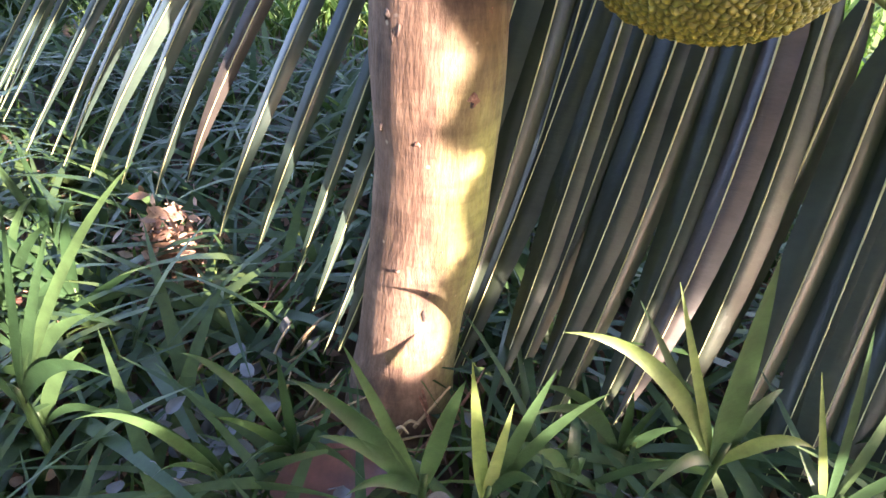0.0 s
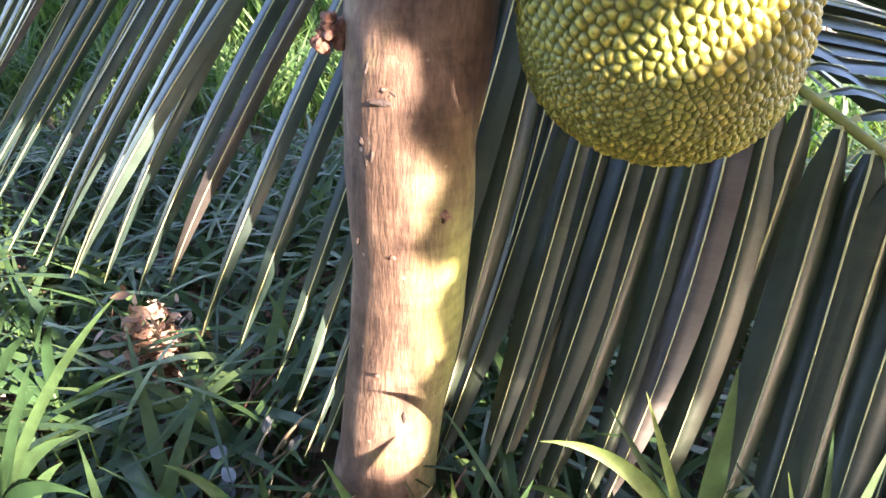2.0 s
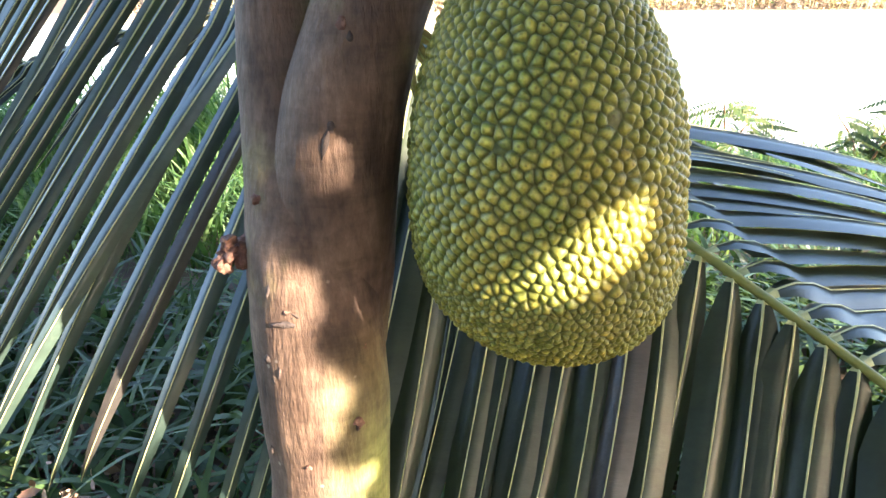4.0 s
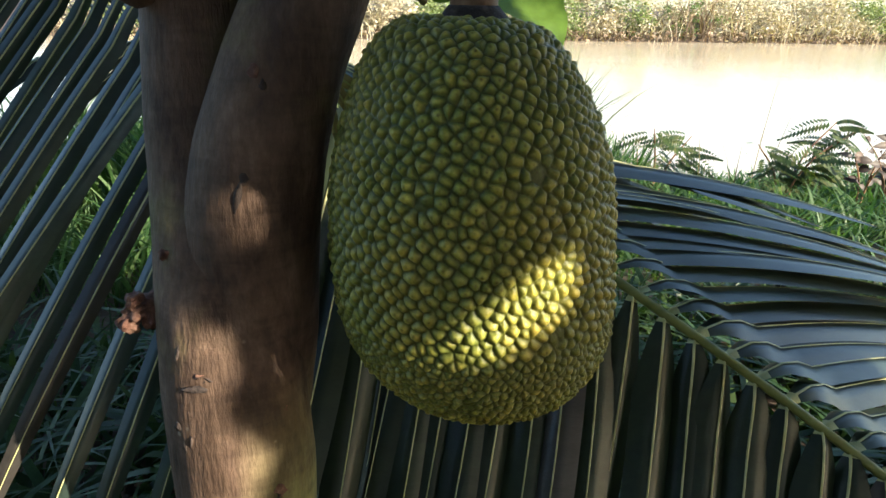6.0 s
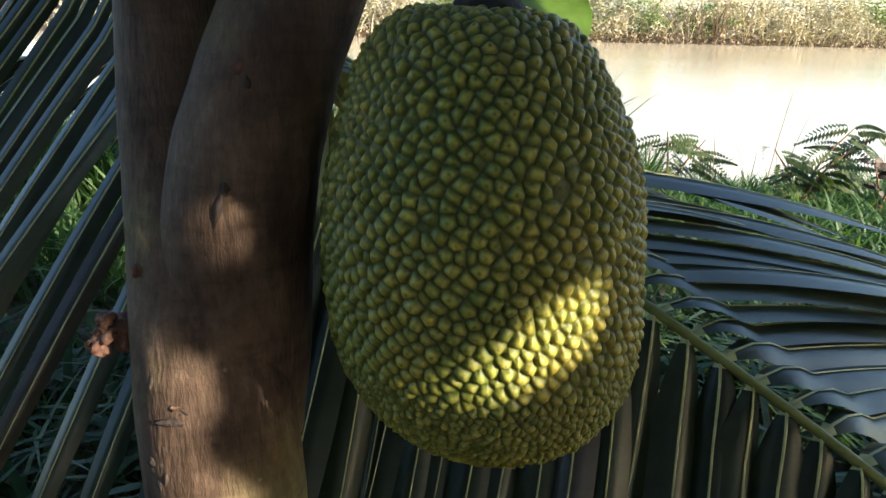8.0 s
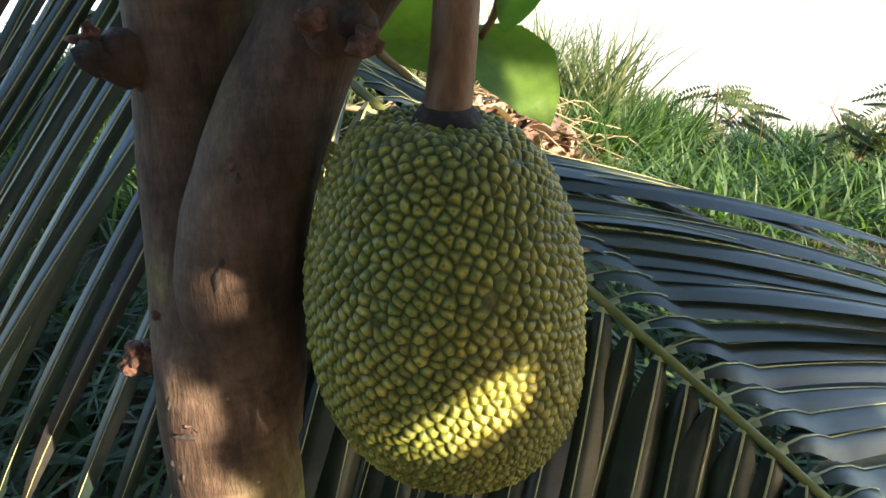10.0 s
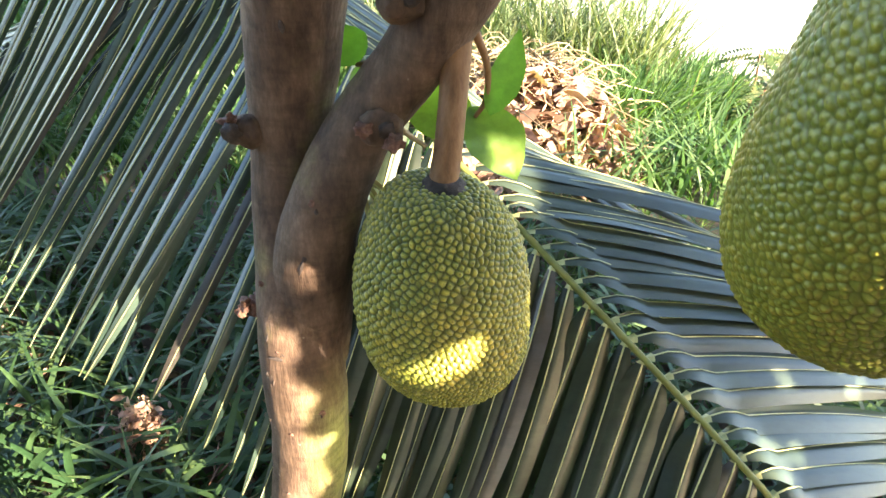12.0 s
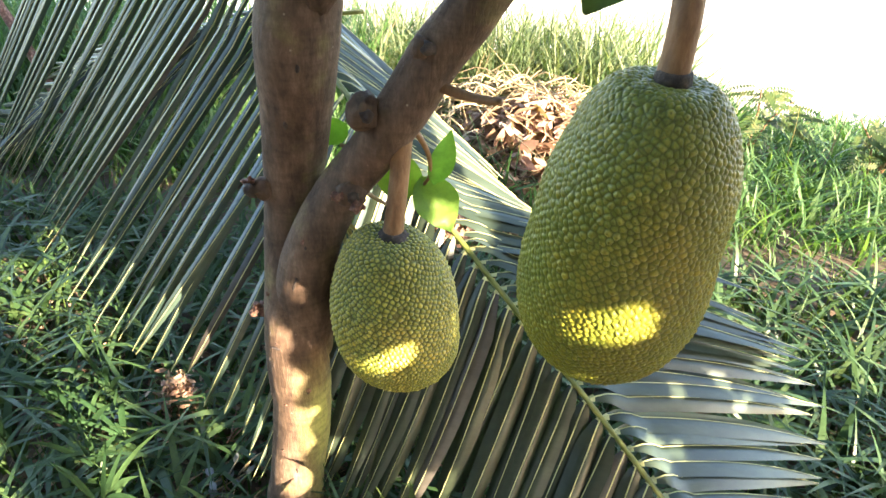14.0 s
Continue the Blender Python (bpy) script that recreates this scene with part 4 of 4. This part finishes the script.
def build_litter():
    rng = random.Random(63)
    cs = []
    for _ in range(2600):
        x, y = rng.uniform(-1.2, 0.9), rng.uniform(0.4, 1.3)
        cs.append((x, y, ground_z(x, y) + rng.uniform(0.005, 0.05)))
    tagged(new("leaf_litter", leaf_cloud("leaf_litter", cs, [rng.uniform(0.010, 0.026) for _ in cs], DRY_LEAF, 64)), "reddish brown bits of dry leaf among the grass", "dry leaves", kind="stuff")


build_litter()

for i, (x, y, dz, ang, ln, w) in enumerate([(-0.09, 0.455, 0.11, 0.3, 0.15, 0.085), (-0.14, 0.60, 0.03, 1.2, 0.08, 0.05), (-0.40, 0.61, 0.04, 2.0, 0.07, 0.045), (-0.33, 0.55, 0.03, 0.7, 0.06, 0.04), (0.16, 0.53, 0.05, 2.6, 0.09, 0.03),
                                            (-0.62, 0.68, 0.04, 0.9, 0.09, 0.05), (-0.52, 0.60, 0.04, 2.4, 0.08, 0.04), (0.30, 0.40, 0.05, 0.2, 0.08, 0.04), (-0.25, 0.42, 0.04, 1.9, 0.07, 0.045), (-0.72, 0.76, 0.05, 0.4, 0.10, 0.05)]):
    z = ground_z(x, y) + dz
    d = Vector((math.cos(ang), math.sin(ang), 0.12))
    me = leaf_mesh("fallen_leaf", Vector((x, y, z)) - d * ln * 0.5, Vector((x, y, z)) + d * ln * 0.5, w, (0.1, -0.35, 1), FALLEN_LEAF, -0.5)
    tagged(new("fallen_leaf", me), "curled reddish brown fallen leaf among the grass", "leaf", group="fallen leaves round the trunk")


def build_twig(x, y, ang, ln, seed):
    rng = random.Random(seed)
    z = ground_z(x, y) + 0.04
    v, f = [], []
    for k in range(4):
        a = ang + (0 if k == 0 else rng.uniform(-0.8, 0.8))
        st = (0 if k == 0 else rng.uniform(0.2, 0.7)) * ln
        l2 = ln if k == 0 else ln * rng.uniform(0.2, 0.4)
        x0, y0 = x + st * math.cos(ang), y + st * math.sin(ang)
        z0 = z + 0.10 * st / ln
        pts = [(x0, y0, z0, 0.0028), (x0 + l2 * 0.5 * math.cos(a), y0 + l2 * 0.5 * math.sin(a), z0 + 0.04, 0.0022), (x0 + l2 * math.cos(a), y0 + l2 * math.sin(a), z0 + rng.uniform(0.03, 0.10), 0.001)]
        vv, ff = tube(spline(pts, 8), 5, 0.15, seed)
        f += [tuple(j + len(v) for j in q) for q in ff]
        v += vv
    tagged(new("dry_twig", mesh_of("dry_twig", v, f, SCAR if seed % 2 else STRAW)), "thin forked dry twig lying in the grass", "twig", group="dry twigs at the trunk")


for i, (x, y, a, l) in enumerate([(-0.30, 0.60, 0.5, 0.20), (-0.34, 0.66, 0.9, 0.22), (-0.24, 0.55, 0.1, 0.18), (-0.02, 0.52, 0.6, 0.12), (-0.08, 0.53, 0.2, 0.12), (0.06, 0.50, 2.2, 0.12), (-0.42, 0.56, 0.3, 0.2)]):
    build_twig(x, y, a, l, i)


# ---- broad-leaved grass plants in front ----
def blade_mesh(root, tip, width, bow, mat):
    """One long pointed blade, arching from root to tip."""
    root, tip = Vector(root), Vector(tip)
    d = tip - root
    side = d.normalized().cross(Vector((0.1, -0.9, 0.35))).normalized()
    n = 12
    verts, faces = [], []
    for i in range(n + 1):
        u = i / n
        c = root + d * u + Vector((0, 0, bow * 4 * u * (1 - u)))
        w = width * 0.5 * (0.35 + 0.65 * min(1, u * 3.5)) * max(0.02, 1 - u ** 2.6)
        nor = side.cross(d.normalized())
        verts += [c - side * w + nor * w * 0.25, c, c + side * w + nor * w * 0.25]
    for i in range(n):
        for k in range(2):
            a = i * 3 + k
            faces.append((a, a + 1, a + 4, a + 3))
    return mesh_of("blade", verts, faces, mat)


def build_plant(base, tips, label="broad-bladed green grass plant in front of the trunk", rise=0.09):
    """tips: x, y, z, width, bow and whether the blade is pale; rise: how high on the stem the blades part."""
    x, y = base
    z = ground_z(x, y)
    p = tagged(empty("grass_plant", (x, y, z)), label, "grass", group="broad grass plants")
    part("stem", mesh_of("stem", *tube(spline([(x, y, z - 0.02, 0.006), (x, y, z + rise * 0.7, 0.005), (x + 0.004, y, z + rise + 0.04, 0.004)], 8), 8), GRASS_BLUE), p)
    for tx, ty, tz, w, bow, pale in tips:
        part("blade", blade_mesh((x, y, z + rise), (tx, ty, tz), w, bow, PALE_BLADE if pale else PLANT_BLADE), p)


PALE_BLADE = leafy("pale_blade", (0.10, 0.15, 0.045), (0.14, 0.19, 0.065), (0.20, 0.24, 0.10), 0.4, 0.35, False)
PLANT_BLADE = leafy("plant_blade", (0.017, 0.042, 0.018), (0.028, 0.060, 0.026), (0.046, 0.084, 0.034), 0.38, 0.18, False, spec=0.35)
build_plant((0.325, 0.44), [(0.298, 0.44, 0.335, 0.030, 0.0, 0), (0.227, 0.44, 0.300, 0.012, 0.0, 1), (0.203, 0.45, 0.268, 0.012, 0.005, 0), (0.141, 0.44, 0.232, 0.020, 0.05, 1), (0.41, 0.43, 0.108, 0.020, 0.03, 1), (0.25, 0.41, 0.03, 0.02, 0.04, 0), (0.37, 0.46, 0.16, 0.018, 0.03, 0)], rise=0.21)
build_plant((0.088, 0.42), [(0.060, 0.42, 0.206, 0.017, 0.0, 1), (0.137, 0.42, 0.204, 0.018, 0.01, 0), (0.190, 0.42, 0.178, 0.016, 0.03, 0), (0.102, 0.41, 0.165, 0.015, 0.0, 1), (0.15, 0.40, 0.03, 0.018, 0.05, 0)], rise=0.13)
build_plant((0.017, 0.42), [(-0.114, 0.42, 0.163, 0.024, 0.03, 0), (-0.062, 0.43, 0.207, 0.016, 0.01, 0), (0.056, 0.42, 0.180, 0.022, 0.02, 0), (-0.06, 0.39, 0.02, 0.02, 0.03, 0), (-0.09, 0.41, 0.09, 0.02, 0.03, 0)], rise=0.15)
build_plant((-0.445, 0.46), [(-0.231, 0.46, 0.367, 0.013, 0.03, 0), (-0.326, 0.46, 0.297, 0.014, 0.01, 0), (-0.36, 0.46, 0.324, 0.012, 0.0, 0), (-0.317, 0.46, 0.189, 0.020, 0.03, 0), (-0.31, 0.44, 0.12, 0.022, 0.04, 0), (-0.52, 0.45, 0.22, 0.014, 0.02, 0)], rise=0.20)
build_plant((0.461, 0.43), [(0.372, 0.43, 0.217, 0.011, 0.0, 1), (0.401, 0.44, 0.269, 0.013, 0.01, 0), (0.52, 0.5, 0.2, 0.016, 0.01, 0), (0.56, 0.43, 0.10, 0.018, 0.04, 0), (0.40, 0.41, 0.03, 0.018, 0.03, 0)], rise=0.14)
prng = random.Random(71)
for bx, by in [(-0.22, 0.45), (-0.15, 0.50), (0.19, 0.46), (0.26, 0.52), (-0.48, 0.50), (-0.58, 0.62), (-0.66, 0.72), (-0.78, 0.80), (-0.70, 0.90), (-0.55, 0.72), (0.60, 0.50), (-0.85, 0.65)]:
    build_plant((bx, by), [(bx + prng.uniform(-0.16, 0.16), by + prng.uniform(-0.09, 0.06), GROUND + prng.uniform(0.12, 0.30), prng.uniform(0.012, 0.022), prng.uniform(0.0, 0.06), 0) for _ in range(6)], "arching broad-bladed grass tuft")


# ---- feathery bush on the bank ----
def build_bush(at, stems, label):
    x, y = at
    z = ground_z(x, y)
    b = tagged(empty("bush", (x, y, z)), label, "bush", group="bushes on the bank")
    rng = random.Random(int(x * 100))
    for tx, ty, tz in stems:
        pts = [(x, y, z - 0.02, 0.009), ((x * 1.4 + tx * 0.6) / 2, (y + ty) / 2, (z * 0.8 + tz * 1.2) / 2, 0.007), (tx, ty, tz, 0.003)]
        path = spline(pts, 16)
        stem = part("stem", mesh_of("stem", *tube(path, 6, 0.1, 3), STALK), b)
        for i in range(7, 16):
            r = Vector(path[i][:3])
            w = rng.uniform(0, 2 * math.pi)
            d = Vector((math.cos(w), 0.5 * math.sin(w), rng.uniform(-0.35, 0.35))).normalized() * rng.uniform(0.18, 0.30)
            side = d.normalized().cross(Vector((0, -0.6, 0.8))).normalized()
            v, f = [], []
            for k in range(14):
                u = 0.15 + 0.85 * k / 13
                c = r + d * u - Vector((0, 0, 0.10 * u * u))
                for s in (-1, 1):
                    e = side * s * 0.058 * math.sin(math.pi * (0.15 + 0.8 * u)) + d.normalized() * 0.015 - Vector((0, 0, 0.012))
                    q = d.normalized() * 0.010
                    j = len(v)
                    v += [c, c + e * 0.5 + q, c + e, c + e * 0.5 - q]
                    f.append((j, j + 1, j + 2, j + 3))
            part("frondlet", mesh_of("frondlet", v, f, BUSH_LEAF), stem)


BUSH_LEAF = leafy("bush_leaf", (0.03, 0.06, 0.012), (0.055, 0.085, 0.018), (0.10, 0.11, 0.03), 0.5, 0.3)
build_bush((2.62, 3.2), [(2.87, 3.2, 0.25), (2.45, 3.25, 0.12), (2.70, 3.1, 0.08), (3.05, 3.2, 0.22)], "feathery yellow-green bush on the river bank")
build_bush((3.25, 3.1), [(3.55, 3.1, 0.10), (3.2, 3.1, 0.02), (3.75, 3.15, 0.05)], "feathery bush with browning leaves on the river bank")
build_bush((2.05, 3.6), [(2.0, 3.6, 0.15), (2.25, 3.6, 0.10)], "small sparse bush on the river bank")


# ---- small weeds ----
def build_weed(x, y, seed):
    rng = random.Random(seed)
    z = ground_z(x, y)
    w = tagged(empty("weed", (x, y, z)), "small creeping weed with grey-violet oval leaves", "weed", group="weeds in the grass")
    for _ in range(3):
        a, ln = rng.uniform(0, 2 * math.pi), rng.uniform(0.06, 0.13)
        p = spline([(x, y, z - 0.01, 0.0018), (x + ln * 0.4 * math.cos(a), y + ln * 0.4 * math.sin(a), z + 0.07, 0.0014), (x + ln * math.cos(a), y + ln * math.sin(a), z + rng.uniform(0.09, 0.15), 0.0009)], 8)
        stem = part("stem", mesh_of("stem", *tube(p, 5), WEED), w)
        for i in (3, 5, 7):
            q = Vector(p[i][:3])
            b = a + rng.uniform(-1.4, 1.4)
            d = Vector((math.cos(b), math.sin(b), rng.uniform(-0.2, 0.4))) * rng.uniform(0.022, 0.036)
            part("leaf", leaf_mesh("leaf", q, q + d, rng.uniform(0.014, 0.022), (0.1 * rng.random(), -0.4, 0.9), WEED, 0.2, 6), stem)


WEED = leafy("weed_leaf", (0.075, 0.085, 0.085), (0.11, 0.115, 0.125), (0.15, 0.15, 0.16), 0.4, 0.2, False)
for i, (wx, wy) in enumerate([(-0.22, 0.52), (-0.28, 0.48), (-0.17, 0.46), (-0.33, 0.53), (-0.12, 0.53), (-0.25, 0.58), (-0.40, 0.52), (0.22, 0.56), (0.12, 0.47)]):
    build_weed(wx, wy, i + 300)


# ---- browning broad-leaved plant on the bank ----
def build_brown_plant(x, y, seed):
    rng = random.Random(seed)
    z = ground_z(x, y)
    p = tagged(empty("bank_plant", (x, y, z)), "withered plant with brown oval leaves on the river bank", "plant", group="withered plants on the bank")
    for _ in range(5):
        a, ln, up = rng.uniform(0, 2 * math.pi), rng.uniform(0.05, 0.22), rng.uniform(0.30, 0.52)
        path = spline([(x, y, z - 0.02, 0.006), (x + ln * 0.3 * math.cos(a), y + ln * 0.3 * math.sin(a), z + up * 0.6, 0.004), (x + ln * math.cos(a), y + ln * math.sin(a), z + up, 0.002)], 12)
        stem = part("stem", mesh_of("stem", *tube(path, 5), STALK), p)
        for i in (6, 8, 10, 11):
            q = Vector(path[i][:3])
            b = rng.uniform(0, 2 * math.pi)
            d = Vector((math.cos(b), 0.5 * math.sin(b), rng.uniform(-0.6, 0.5))) * rng.uniform(0.06, 0.10)
            part("leaf", leaf_mesh("leaf", q, q + d, rng.uniform(0.026, 0.042), (0.2, -0.8, 0.4), BROWN_LEAF, 0.3, 6), stem)


BROWN_LEAF = leafy("brown_leaf", (0.018, 0.008, 0.004), (0.032, 0.013, 0.006), (0.055, 0.024, 0.010), 0.6, 0.15, False)
for i, (px, py) in enumerate([(2.85, 2.9), (3.12, 3.0)]):
    build_brown_plant(px, py, 810 + i)
